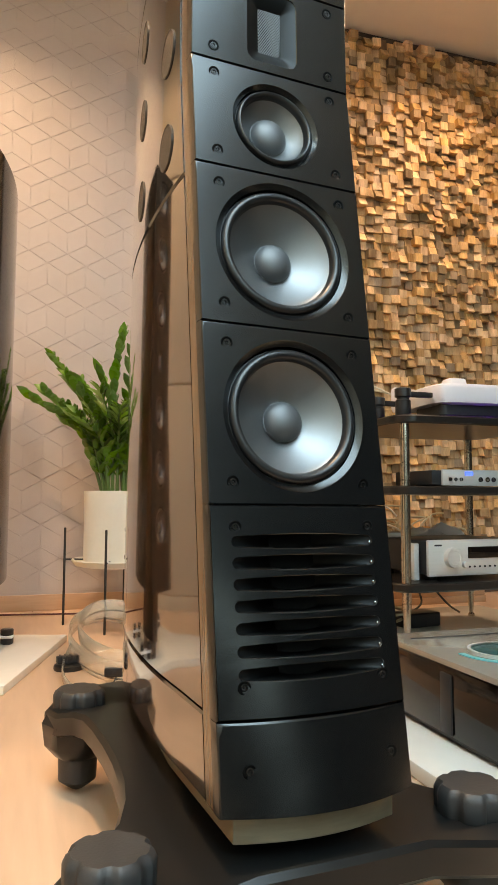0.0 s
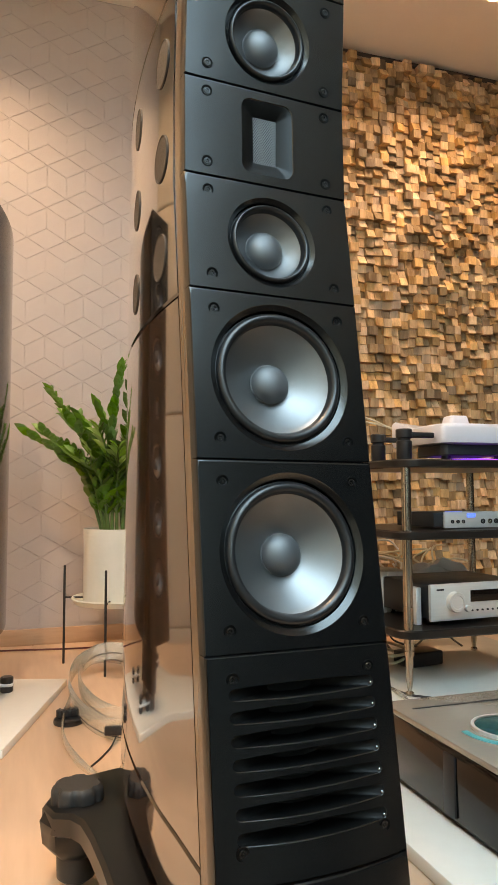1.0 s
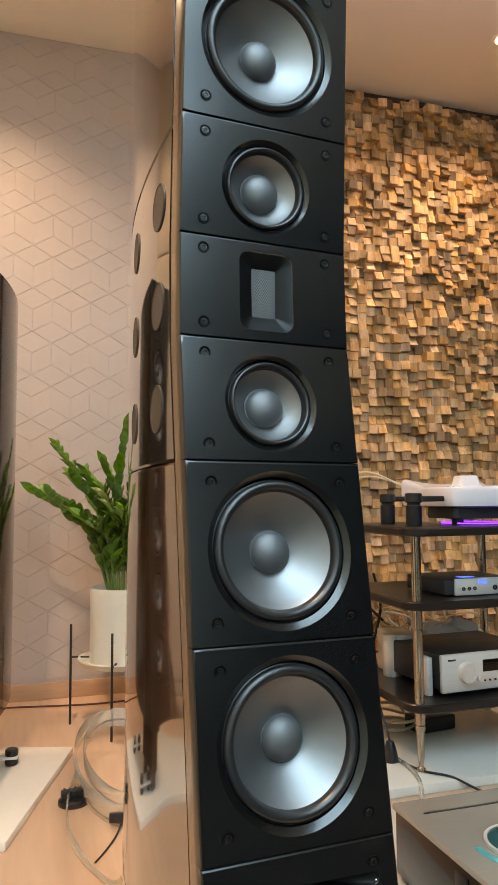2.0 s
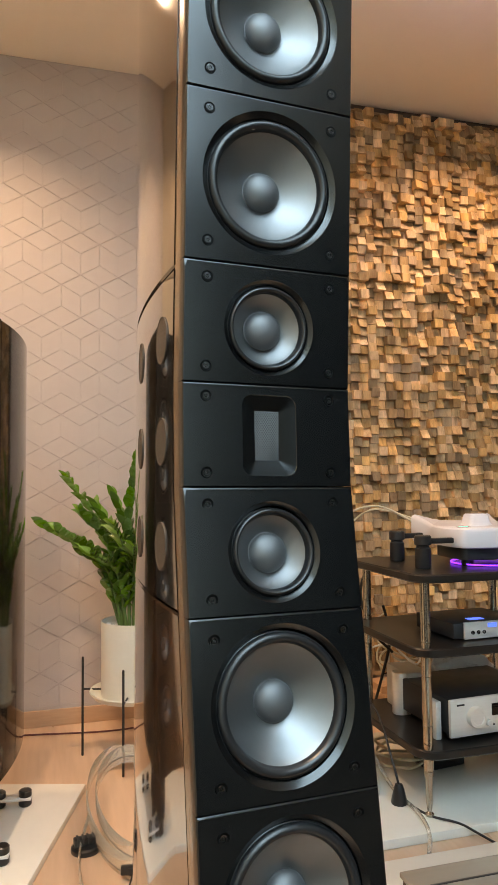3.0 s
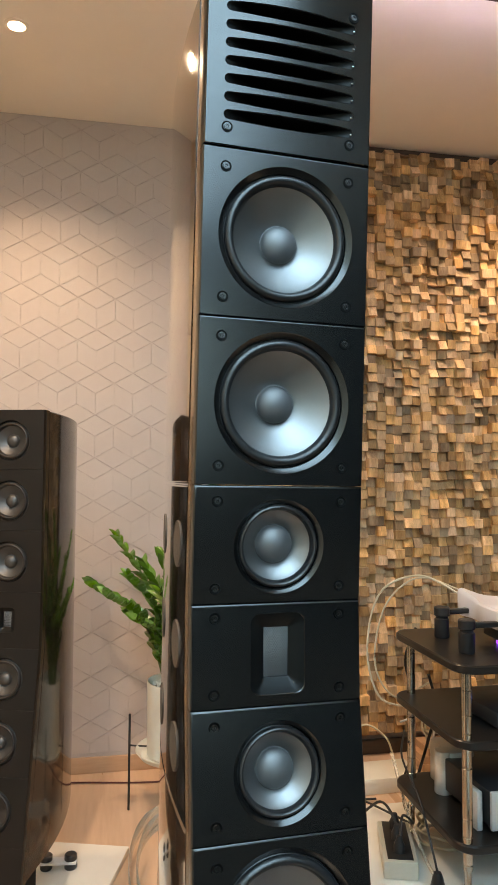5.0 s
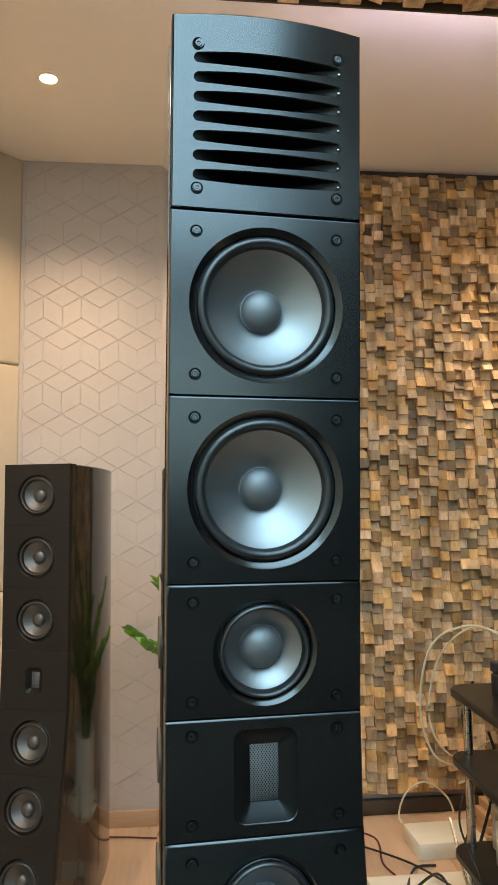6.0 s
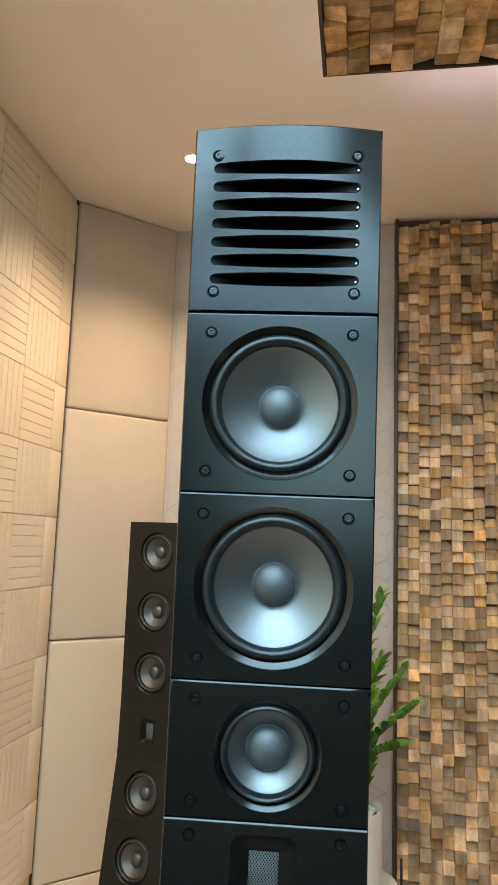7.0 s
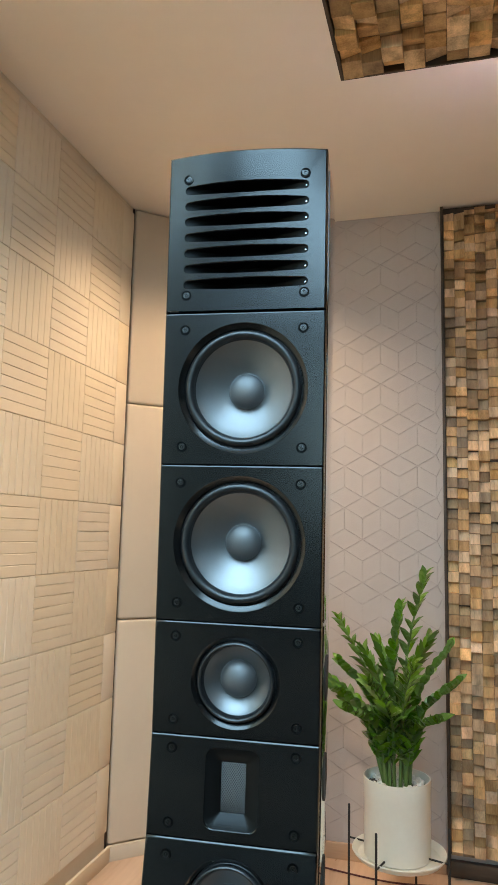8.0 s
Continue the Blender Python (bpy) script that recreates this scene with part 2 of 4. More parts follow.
def thing(name, label, category, m=None, group="", kind="", bm=None, material=None):
    ob = new(name, finish(name, bm, material) if bm is not None else None)
    if m is not None:
        ob.matrix_world = m
    return tagged(ob, label, category, group, kind)


def loft(loops, caps=(False, False), closed=True, bm=None):
    bm = bm or bmesh.new()
    rows = [[bm.verts.new(p) for p in loop] for loop in loops]
    n = len(rows[0])
    for a, b in zip(rows, rows[1:]):
        for i in range(n if closed else n - 1):
            j = (i + 1) % n
            bm.faces.new((a[i], a[j], b[j], b[i]))
    if caps[0]:
        bm.faces.new(rows[0][::-1])
    if caps[1]:
        bm.faces.new(rows[-1])
    return bm


def lathe(profile, n=48, axis="z", bm=None, at=(0, 0, 0), caps=(True, True)):
    """profile: (radius, height) pairs; axis z, or y with the height along +y."""
    loops = []
    for r, h in profile:
        ring = []
        for i in range(n):
            a = 2 * math.pi * i / n
            c, s = r * math.cos(a), r * math.sin(a)
            p = (c, s, h) if axis == "z" else (c, h, s) if axis == "y" else (h, c, s)
            ring.append((p[0] + at[0], p[1] + at[1], p[2] + at[2]))
        loops.append(ring)
    return loft(loops, caps, True, bm)


def box(sx, sy, sz, at=(0, 0, 0), bevel=0.003, segments=2, bm=None):
    """A bevelled box with its base centre at `at`."""
    own = bmesh.new()
    bmesh.ops.create_cube(own, size=1)
    for v in own.verts:
        v.co = (v.co.x * sx + at[0], v.co.y * sy + at[1], (v.co.z + 0.5) * sz + at[2])
    if bevel:
        bmesh.ops.bevel(own, geom=own.edges[:], offset=bevel, segments=segments, profile=0.5, affect="EDGES")
    if bm is None:
        return own
    me = bpy.data.meshes.new("tmp")
    own.to_mesh(me)
    own.free()
    bm.from_mesh(me)
    bpy.data.meshes.remove(me)
    return bm


def smooth_path(points, steps=8, closed=False):
    pts = [Vector(p) for p in points]
    n = len(pts)
    out = []
    for i in range(n if closed else n - 1):
        p0, p1, p2, p3 = (pts[(i + k) % n] if closed else pts[min(max(i + k, 0), n - 1)] for k in (-1, 0, 1, 2))
        for s in range(steps):
            t = s / steps
            out.append(0.5 * (2 * p1 + (p2 - p0) * t + (2 * p0 - 5 * p1 + 4 * p2 - p3) * t * t + (3 * p1 - p0 - 3 * p2 + p3) * t ** 3))
    if not closed:
        out.append(pts[-1])
    return out


def tube(points, radius, n=8, steps=8, flat=1.0, bm=None, taper=1.0):
    """A round cable along a smooth path; flat above 1 makes a ribbon that stands upright."""
    path = smooth_path(points, steps)
    loops = []
    for i, p in enumerate(path):
        d = (path[min(i + 1, len(path) - 1)] - path[max(i - 1, 0)]).normalized()
        side = d.cross(Vector((0, 0, 1)))
        side = side.normalized() if side.length > 1e-4 else Vector((1, 0, 0))
        up = side.cross(d)
        r = radius * (1 + (taper - 1) * i / (len(path) - 1))
        loops.append([p + side * (r * math.cos(2 * math.pi * k / n)) + up * (r * flat * math.sin(2 * math.pi * k / n)) for k in range(n)])
    return loft(loops, (True, True), True, bm)


def prism(outline, z0, z1, bevel=0.004):
    """An upright solid over a plan outline, with its top and bottom edges rounded a little."""
    def ring(z, inset):
        out = []
        n = len(outline)
        for i in range(n):
            p = Vector(outline[i][:2])
            d = (Vector(outline[(i + 1) % n][:2]) - Vector(outline[i - 1][:2]))
            nor = Vector((d.y, -d.x)).normalized()
            q = p - nor * inset
            out.append((q.x, q.y, z))
        return out
    area = sum(outline[i - 1][0] * outline[i][1] - outline[i][0] * outline[i - 1][1] for i in range(len(outline)))
    s = 1 if area > 0 else -1
    return loft([ring(z0, s * bevel), ring(z0 + bevel, 0), ring(z1 - bevel, 0), ring(z1, s * bevel)], (True, True))


def round_rect(hx, hy, r, n=6):
    out = []
    for cx, cy, a0 in ((hx - r, hy - r, 0), (r - hx, hy - r, 90), (r - hx, r - hy, 180), (hx - r, r - hy, 270)):
        for i in range(n + 1):
            a = radians(a0 + 90 * i / n)
            out.append((cx + r * math.cos(a), cy + r * math.sin(a)))
    return out


# ---- the room ----
XL, XR, YB = -0.80, 4.30, -4.2
C1, C2 = (-0.80, 3.084), (-0.395, WALL)


def slab(name, x0, x1, y0, y1, z0, z1, material, label, category, bevel=0.0, kind="structure"):
    return thing(name, label, category, None, "", kind, box(x1 - x0, y1 - y0, z1 - z0, ((x0 + x1) / 2, (y0 + y1) / 2, z0), bevel), material)


slab("floor", XL - 0.2, XR + 0.2, YB - 0.2, WALL + 0.2, FLOOR - 0.1, FLOOR, M_FLOOR, "light brown wood laminate floor", "floor")
slab("ceiling", XL - 0.2, XR + 0.2, YB - 0.2, WALL + 0.2, CEIL, CEIL + 0.1, M_CEIL, "plain off-white painted ceiling", "ceiling")
wall_back = slab("wall_back", C2[0] - 0.6, XR + 0.2, WALL, WALL + 0.15, FLOOR, CEIL, M_PAPER, "greyish beige wallpapered wall with embossed cube pattern", "wall")
wall_left = slab("wall_left", XL - 0.15, XL - 0.012, YB, C1[1] + 0.02, FLOOR, CEIL, M_CREAM_WALL, "cream wall clad with grooved basket-weave tiles", "wall")
# Right and rear walls are unseen; near black keeps the baffle's reflections dark.
slab("wall_right", XR, XR + 0.15, YB, WALL, FLOOR, CEIL, M_REARWALL, "unseen side wall, kept dark for the baffle's reflections", "wall")
WX0, WX1, WZ0, WZ1 = 0.55, 2.05, 1.25, 2.75
bm = box(WX0 - XL + 0.15, 0.15, CEIL - FLOOR, ((WX0 + XL - 0.15) / 2, YB - 0.075, FLOOR), 0)
box(XR + 0.15 - WX1, 0.15, CEIL - FLOOR, ((WX1 + XR + 0.15) / 2, YB - 0.075, FLOOR), 0, 1, bm)
box(WX1 - WX0, 0.15, WZ0 - FLOOR, ((WX0 + WX1) / 2, YB - 0.075, FLOOR), 0, 1, bm)
box(WX1 - WX0, 0.15, CEIL - WZ1, ((WX0 + WX1) / 2, YB - 0.075, WZ1), 0, 1, bm)
thing("wall_rear", "unseen rear wall, kept dark for the baffle's reflections", "wall", None, "", "structure", bm, M_REARWALL)
# Unseen opening with a glowing sheet, added to put cool sheen on the baffle.
win = thing("window_1", "unseen glowing opening in the rear wall, added for cool reflections", "window", pose((WX0 + WX1) / 2, YB - 0.06, WZ0), "", "structure")
part("glow_frame", box(WX1 - WX0, 0.05, 0.05, (0, 0, WZ1 - WZ0 - 0.05), 0.004, 1, box(WX1 - WX0, 0.05, 0.05, (0, 0, 0), 0.004, 1)), M_BLACK, win)
part("glow_sheet", box(WX1 - WX0 - 0.004, 0.004, WZ1 - WZ0 - 0.104, (0, 0.01, 0.052), 0), M_REAR_GLOW, win, "pale glowing sheet added for the baffle's cool sheen")

# embossed cube lines on the wallpaper
P_W, P_H = 0.182, 0.10625
bm = bmesh.new()


def strip(bm, x0, z0, x1, z1, w=0.0022, y=WALL):
    d = Vector((x1 - x0, z1 - z0)).normalized() * w
    nx, nz = -d.y, d.x
    a = [(x0 + nx, z0 + nz), (x0, z0), (x0 - nx, z0 - nz)]
    b = [(x1 + nx, z1 + nz), (x1, z1), (x1 - nx, z1 - nz)]
    dep = (0.0, 0.0013, 0.0)
    va = [bm.verts.new((p[0], y - 0.0004 - dep[i], p[1])) for i, p in enumerate(a)]
    vb = [bm.verts.new((p[0], y - 0.0004 - dep[i], p[1])) for i, p in enumerate(b)]
    for i in range(2):
        bm.faces.new((va[i], va[i + 1], vb[i + 1], vb[i]))


for r in range(16):
    z = 3.2765 - r * 2 * P_H
    for c in range(8):
        x = -0.474 + c * P_W
        h, w = P_H / 2, P_W / 2
        # upper diamond row, centred at (x, z - h); lower row half a step on, centred at (x + w, z - 2h)
        for cx, cz in ((x, z - h), (x + w, z - 2 * h)):
            for sx in (-1, 1):
                strip(bm, cx, cz + h, cx + sx * w, cz)
                strip(bm, cx, cz - h, cx + sx * w, cz)
        strip(bm, x + w, z - 3 * h, x + w, z - 5 * h, 0.0004)
        strip(bm, x, z - 2 * h, x, z - 4 * h, 0.0004)
for v in bm.verts:
    v.co.x = min(max(v.co.x, C2[0] + 0.004), 0.735)
    v.co.z = min(max(v.co.z, FLOOR + 0.09), CEIL - 0.002)
part("embossed_lines", bm, M_PAPERLINE, wall_back, "thin brown embossed cube lines")

# slanting corner with three padded panels
dv = Vector((C2[0] - C1[0], C2[1] - C1[1], 0))
ang = math.degrees(math.atan2(dv.y, dv.x))
wc = thing("wall_corner", "slanting corner wall with beige padded fabric panels", "wall", pose(C1[0], C1[1], 0, 0, 0, ang), "", "structure",
           box(dv.length + 0.3, 0.06, CEIL - FLOOR, (dv.length / 2, 0.075, FLOOR), 0), M_FABRIC)
for z0, z1 in ((FLOOR + 0.07, 1.108), (1.112, 2.183), (2.187, CEIL - 0.002)):
    pb = box(dv.length - 0.012, 0.05, z1 - z0, (dv.length / 2, 0.022, z0), 0.014, 4)
    part("padded_panel", pb, M_FABRIC, wc)
# Solid dark strip drawn in for the shadow of the corner joint.
part("corner_shade_strip", box(0.012, 0.03, CEIL - FLOOR, (-0.004, 0.02, FLOOR), 0.002), M_DARKWOOD, wc, "narrow dark strip standing in for the joint's shadow")
thing("baseboard_corner", "beige skirting under the padded panels", "baseboard", pose(C1[0], C1[1], 0, 0, 0, ang), "", "structure",
      box(dv.length - 0.01, 0.016, 0.07, (dv.length / 2, -0.006, FLOOR), 0.003), M_FABRIC)

thing("baseboard_back", "light brown wooden skirting board along the wallpaper", "baseboard", None, "", "structure",
      box(0.735 - C2[0], 0.016, 0.075, ((0.735 + C2[0]) / 2, WALL - 0.0095, FLOOR), 0.003), M_BASE)
thing("baseboard_wood_wall", "dark wooden skirting under the block wall", "baseboard", None, "", "structure",
      box(XR - 0.74, 0.03, 0.07, ((XR + 0.74) / 2, WALL - 0.016, FLOOR), 0.003), M_DARKWOOD)
thing("baseboard_left", "beige skirting along the grooved tile wall", "baseboard", None, "", "structure",
      box(0.016, C1[1] - YB, 0.07, (XL + 0.012, (C1[1] + YB) / 2, FLOOR), 0.003), M_CREAM_WALL)


# ---- the tall loudspeaker and its slimmer neighbour ----
def front_line(z, mid_lo, mid_hi, lo_slope, hi_slope):
    """How far the baffle stands behind the tweeter's plane at height z."""
    if z >= mid_hi:
        return -hi_slope * (z - mid_hi)
    step = -0.0055
    if z >= mid_lo:
        return step * (mid_hi - z) / (mid_hi - mid_lo)
    return step - lo_slope * (mid_lo - z)


def rect_ring(hw, z0, z1, cz, angles):
    out = []
    for a in angles:
        c, s = math.cos(a), math.sin(a)
        k = min(hw / abs(c) if abs(c) > 1e-6 else 9, ((z1 - cz) if s > 0 else (cz - z0)) / abs(s) if abs(s) > 1e-6 else 9)
        out.append((c * k, cz + s * k))
    return out


def ring_angles(hw, z0, z1, cz, n=72):
    base = [2 * math.pi * i / n for i in range(n)]
    corners = [math.atan2(z - cz, x) % (2 * math.pi) for x in (-hw, hw) for z in (z0, z1)]
    base = [a for a in base if min(abs(a - c) for c in corners) > 0.03]
    return sorted(base + corners)


def loudspeaker(name, label, m, hw, spec, mids, slopes, depth, body_cuts, mats, bulge, screws):
    """spec: (kind, bottom, top) of each baffle panel. Local x to its right, y to the back, z up from the floor."""
    m_front, m_frame = mats
    sp = thing(name, label, "loudspeaker", m)
    fl = lambda z: front_line(z, mids[0], mids[1], slopes[0], slopes[1])
    zb, zt = spec[0][1], spec[-1][2]
    vb, vt = [s for s in spec if s[0] == "vent"][:1], [s for s in spec if s[0] == "vent"][-1:]

    def swell(x, z):
        k = 0.0
        if bulge and z < vb[0][2]:
            k = bulge * ((vb[0][2] - z) / (vb[0][2] - zb)) ** 1.6
        elif bulge and z > vt[0][1]:
            k = 0.55 * bulge * ((z - vt[0][1]) / (zt - vt[0][1])) ** 1.6
        return k * (1 - (x / hw) ** 2)

    def P(x, z, d):
        return (x, fl(z) + d - swell(x, z), z - FLOOR)

    screw_me = finish("screw", lathe([(0.0044, 0.0005), (0.0044, -0.0004), (0.0038, -0.0014), (0.0026, -0.0014), (0.0022, 0.0012), (0.0013, 0.0012), (0.0011, -0.0008)], 16, "y"), M_STEEL)
    # Ring stands slightly proud; its black is put in for the recess shade.
    shade_ring_me = finish("screw_cup", lathe([(0.0076, 0.0005), (0.0076, -0.0005), (0.0071, -0.0008), (0.0050, 0.0001), (0.0042, 0.0001)], 18, "y", caps=(False, False)), M_SCREW_SHADE)

    # Bright studs that stand in for glints at the slots' right ends.
    glint_me = finish("slot_pin", lathe([(0.0015, 0.002), (0.0015, -0.0005), (0.0008, -0.0012)], 8, "y"), M_SLOT_GLINT)

    def screw(x, z):
        part("screw", screw_me, None, sp, "", Matrix.Translation(P(x, z, 0)))
        part("screw_cup", shade_ring_me, None, sp, "near-black ring drawn for the recess shade", Matrix.Translation(P(x, z, 0)))

    def driver(cz, ro, rs, rc, rd, deep):
        d0 = fl(cz) + (0.0012 if hw > 0.112 else 0.0)
        drv = part("driver", lathe([(ro - 0.0005, 0.019), (ro - 0.0005, 0.0075), (ro - 0.003, 0.0065), (rs, 0.0068), (rs, 0.019)], 64, "y", caps=(False, False)), M_RUBBER if hw > 0.112 else M_ROLL_SLIM, sp,
                   "round driver with a grey metal cone", pose(0, d0, cz - FLOOR, -math.degrees(math.atan((fl(cz + 0.01) - fl(cz - 0.01)) / 0.02)), 0, 0))
        roll = [(rs + 0.0005, 0.0085)]
        for i in range(11):
            a = math.pi * i / 10
            roll.append(((rs + rc) / 2 + (rs - rc) / 2 * math.cos(a), 0.008 - 0.0085 * math.sin(a)))
        roll.append((rc - 0.001, 0.010))
        part("surround", lathe(roll, 64, "y", caps=(False, False)), M_RUBBER if hw > 0.112 else M_ROLL_SLIM, drv, "rubber surround")
        prof = []
        for i in range(9):
            t = i / 8
            prof.append((rc + (rd - rc) * t, 0.009 + deep * (t ** 0.85)))
        part("cone", lathe(prof, 64, "y", caps=(False, False)), M_CONE if hw > 0.112 else M_CONE_SLIM, drv, "satin grey concave cone")
        dome = [(rd + 0.0012, 0.009 + deep), (rd + 0.0012, 0.007 + deep), (rd, 0.007 + deep)]
        for i in range(1, 9):
            a = math.pi / 2 * i / 8
            dome.append((max(rd * math.cos(a), 0.0004), 0.007 + deep - rd * 0.62 * math.sin(a)))
        part("dust_dome", lathe(dome, 48, "y", caps=(False, True)), M_DOME if hw > 0.112 else M_CONE_SLIM, drv, "rounded grey centre dome")
        part("basket", lathe([(rc + 0.004, 0.0195), (rc * 0.6, 0.055), (rc * 0.6, 0.07)], 32, "y", caps=(False, True)), M_VOID, drv)

    for kind, z0, z1 in spec:
        ch = 0.0017 if hw > 0.112 else 0.0006
        gap = 0.0004 if hw > 0.112 else 0.0002
        a, b = z0 + gap, z1 - gap
        cz = (z0 + z1) / 2 - (0.003 if kind == "mid" else 0.0)
        if kind in ("woofer", "mid"):
            ro, ri = (0.0962, 0.0886) if kind == "woofer" else (0.0640, 0.0580)
            if hw < 0.112:
                ro, ri = 0.064, 0.060
            an = ring_angles(hw, a, b, cz)
            rr = lambda r, d: [P(r * math.cos(t), cz + r * math.sin(t), d) for t in an]
            rc = lambda ins, d: [P(x, z, d) for x, z in rect_ring(hw - 0.6 * ins, a + 0.3 * ins, b - ins, cz, an)]
            part("baffle_panel", loft([rc(0, 0.02), rc(0, 1.2 * ch), rc(0.4 * ch, 0.6 * ch), rc(1.6 * ch, 0), rc(1.6 * ch + 0.0004, 0), rr(ro + 0.0012, 0), rr(ro, 0), rr(ro - 0.0010, 0.0010), rr(ri, 0.0052), rr(ri, 0.022)]), m_front, sp)
            if hw < 0.112:
                driver(cz, ri, 0.0575, 0.047, 0.020, 0.016)
            elif kind == "woofer":
                driver(cz, ri, 0.0870, 0.0733, 0.0266, 0.030)
            else:
                driver(cz, ri, 0.0566, 0.0485, 0.0264, 0.019)
        elif kind == "tweeter":
            k = 1 if hw > 0.112 else 0.72
            inner, outer = round_rect(0.0175 * k, 0.033 * k, 0.002, 8), round_rect(0.0385 * k, 0.0535 * k, 0.014, 8)
            # the four plate corners fall on the middle of each rounded corner of the recess
            def rc(ins, d):
                out = []
                for q, (x, z) in enumerate(outer):
                    seg, s = q // 9, q % 9
                    cx, cy = ((hw - 0.6 * ins, b - ins), (0.6 * ins - hw, b - ins), (0.6 * ins - hw, a + 0.3 * ins), (hw - 0.6 * ins, a + 0.3 * ins))[seg]
                    if s == 4:
                        out.append(P(cx, cy, d))
                    elif (s < 4) == (seg in (0, 2)):
                        out.append(P(cx, cz + z + (cy - cz - z) * (s if s < 4 else 8 - s) / 4.0, d))
                    else:
                        out.append(P(x + (cx - x) * (s if s < 4 else 8 - s) / 4.0, cy, d))
                return out
            rl = lambda loop, d, g=0.0: [P(x * (1 - g), cz + z * (1 - g), d) for x, z in loop]
            bm = loft([rc(0, 0.02), rc(0, 1.2 * ch), rc(0.4 * ch, 0.6 * ch), rc(1.6 * ch, 0), rc(1.6 * ch + 0.0004, 0), rl(outer, 0, -0.01), rl(outer, 0), rl(outer, 0.0012, 0.02)])
            part("baffle_panel", bm, m_front, sp)
            part("tweeter_recess", loft([rl(outer, 0.0012, 0.02)] + [[P(o[0] * (1 - f) + q[0] * f, cz + o[1] * (1 - f) + q[1] * f, 0.0012 + 0.0100 * f ** 1.4) for o, q in zip(outer, inner)] for f in (0.12, 0.3, 0.5, 0.7, 0.88, 1.0)] + [rl(inner, 0.0165)]), M_RECESS, sp, "dark recess round the tweeter")
            gb = box(0.035 * k, 0.003, 0.066 * k, (0, 0, -0.033 * k), 0.0008)
            part("tweeter_grille", gb, M_GRILLE, sp, "woven metal ribbon tweeter grille", Matrix.Translation(P(0, cz, 0.0130)))
        elif kind == "vent":
            bm = bmesh.new()
            n, pitch, half = 7, 0.0238, 0.0062
            up = z1 > 1.2
            top = z1 - (0.0545 if up else 0.0425)
            bounds = [b] + [top - pitch * (i + 0.5) for i in range(n - 1)] + [a]
            for i in range(n):
                sz, s1, s0 = top - pitch * i, bounds[i], bounds[i + 1]
                slot = [(x, z) for x, z in round_rect(0.0930, half, half * 0.98, 5)]
                mid = []
                for q in range(len(slot)):
                    mid.append(slot[q])
                    p, r = slot[q], slot[(q + 1) % len(slot)]
                    if abs(p[0] - r[0]) > 0.1:
                        mid += [(p[0] + (r[0] - p[0]) * t / 12, p[1]) for t in range(1, 12)]
                slot = mid

                def edge(ins, d):
                    out = []
                    for x, z in slot:
                        t = x / 0.0930
                        zz = (s1 - (ins if i == 0 else 0)) if z > 0 else (s0 + (ins if i == n - 1 else 0))
                        if abs(x) > 0.0930 - half * 0.99:
                            f = max(-1.0, min(1.0, z / (half * 0.88)))
                            xx = math.copysign(hw - ins, x)
                            zz = sz + (abs(f) * ((s1 - ins * (i == 0)) - sz) if f > 0 else -abs(f) * (sz - s0 - ins * (i == n - 1)))
                            if abs(f) > 0.97:
                                zz = (s1 - ins * (i == 0)) if f > 0 else s0 + ins * (i == n - 1)
                            out.append(P(xx, zz, d))
                        else:
                            out.append(P(x / (0.0930 - half) * (hw - ins), zz, d))
                    return out

                def scoop(d, k):
                    # the slot closes in from both ends like a scoop
                    return [P(x * (1 - 0.70 * k ** 0.75), sz + z * (1 + 0.55 * k) - 0.0, d) for x, z in slot]
                lens = lambda x: 0.88 + 0.42 * max(0.0, 1 - (x / 0.093) ** 2)
                slot = [(x, z * lens(x)) for x, z in slot]
                loops = [edge(0.0022, 0), edge(0.0034, 0), [P(x * 1.012, sz + z * 1.2, 0) for x, z in slot], [P(x * 1.004, sz + z * 1.12, 0) for x, z in slot], [P(x, sz + z, 0.0008) for x, z in slot]]
                loft(loops, bm=bm)
                part("slot", loft(loops[-1:] + [scoop(0.002 + 0.040 * k, k) for k in (0.12, 0.3, 0.5, 0.7, 0.86, 0.96)], (False, True)), M_SLOT, sp, "dark scooped slot")
                part("slot_pin", glint_me, None, sp, "", Matrix.Translation(P(0.0895, sz - 0.002, 0)))
            bmesh.ops.remove_doubles(bm, verts=bm.verts, dist=0.0002)
            an = ring_angles(hw, a, b, cz)
            rc = lambda ins, d: [P(x, z, d) for x, z in rect_ring(hw - 0.6 * ins, a + 0.3 * ins, b - ins, cz, an)]
            loft([rc(0, 0.02), rc(0, 0.0022), rc(0.0022, 0)], bm=bm)
            part("vent_panel", bm, m_front, sp, "black panel with seven horizontal scooped slots")
        else:
            an = ring_angles(hw, a, b, cz)
            rc = lambda ins, d: [P(x, z, d) for x, z in rect_ring(hw - 0.6 * ins, a + 0.3 * ins, b - ins, cz, an)]
            part("base_panel", loft([rc(0, 0.02), rc(0, 1.2 * ch), rc(0.4 * ch, 0.6 * ch), rc(1.6 * ch, 0), rc(1.6 * ch + 0.0004, 0)] + [[P(x * k, cz + (z - cz) * k, 0) for x, z in rect_ring(hw - 0.0032, a + 0.0032, b - 0.0032, cz, an)] for k in (0.8, 0.6, 0.4, 0.2, 0.02)], (False, True)), m_front, sp)
        if screws:
            s0, s1 = {"vent": (0.034 if z0 < 1 else 0.026, 0.026 if z0 < 1 else 0.038), "mid": (0.0205, 0.0215), "tweeter": (0.0185, 0.018)}.get(kind, (0.0255, 0.0265))
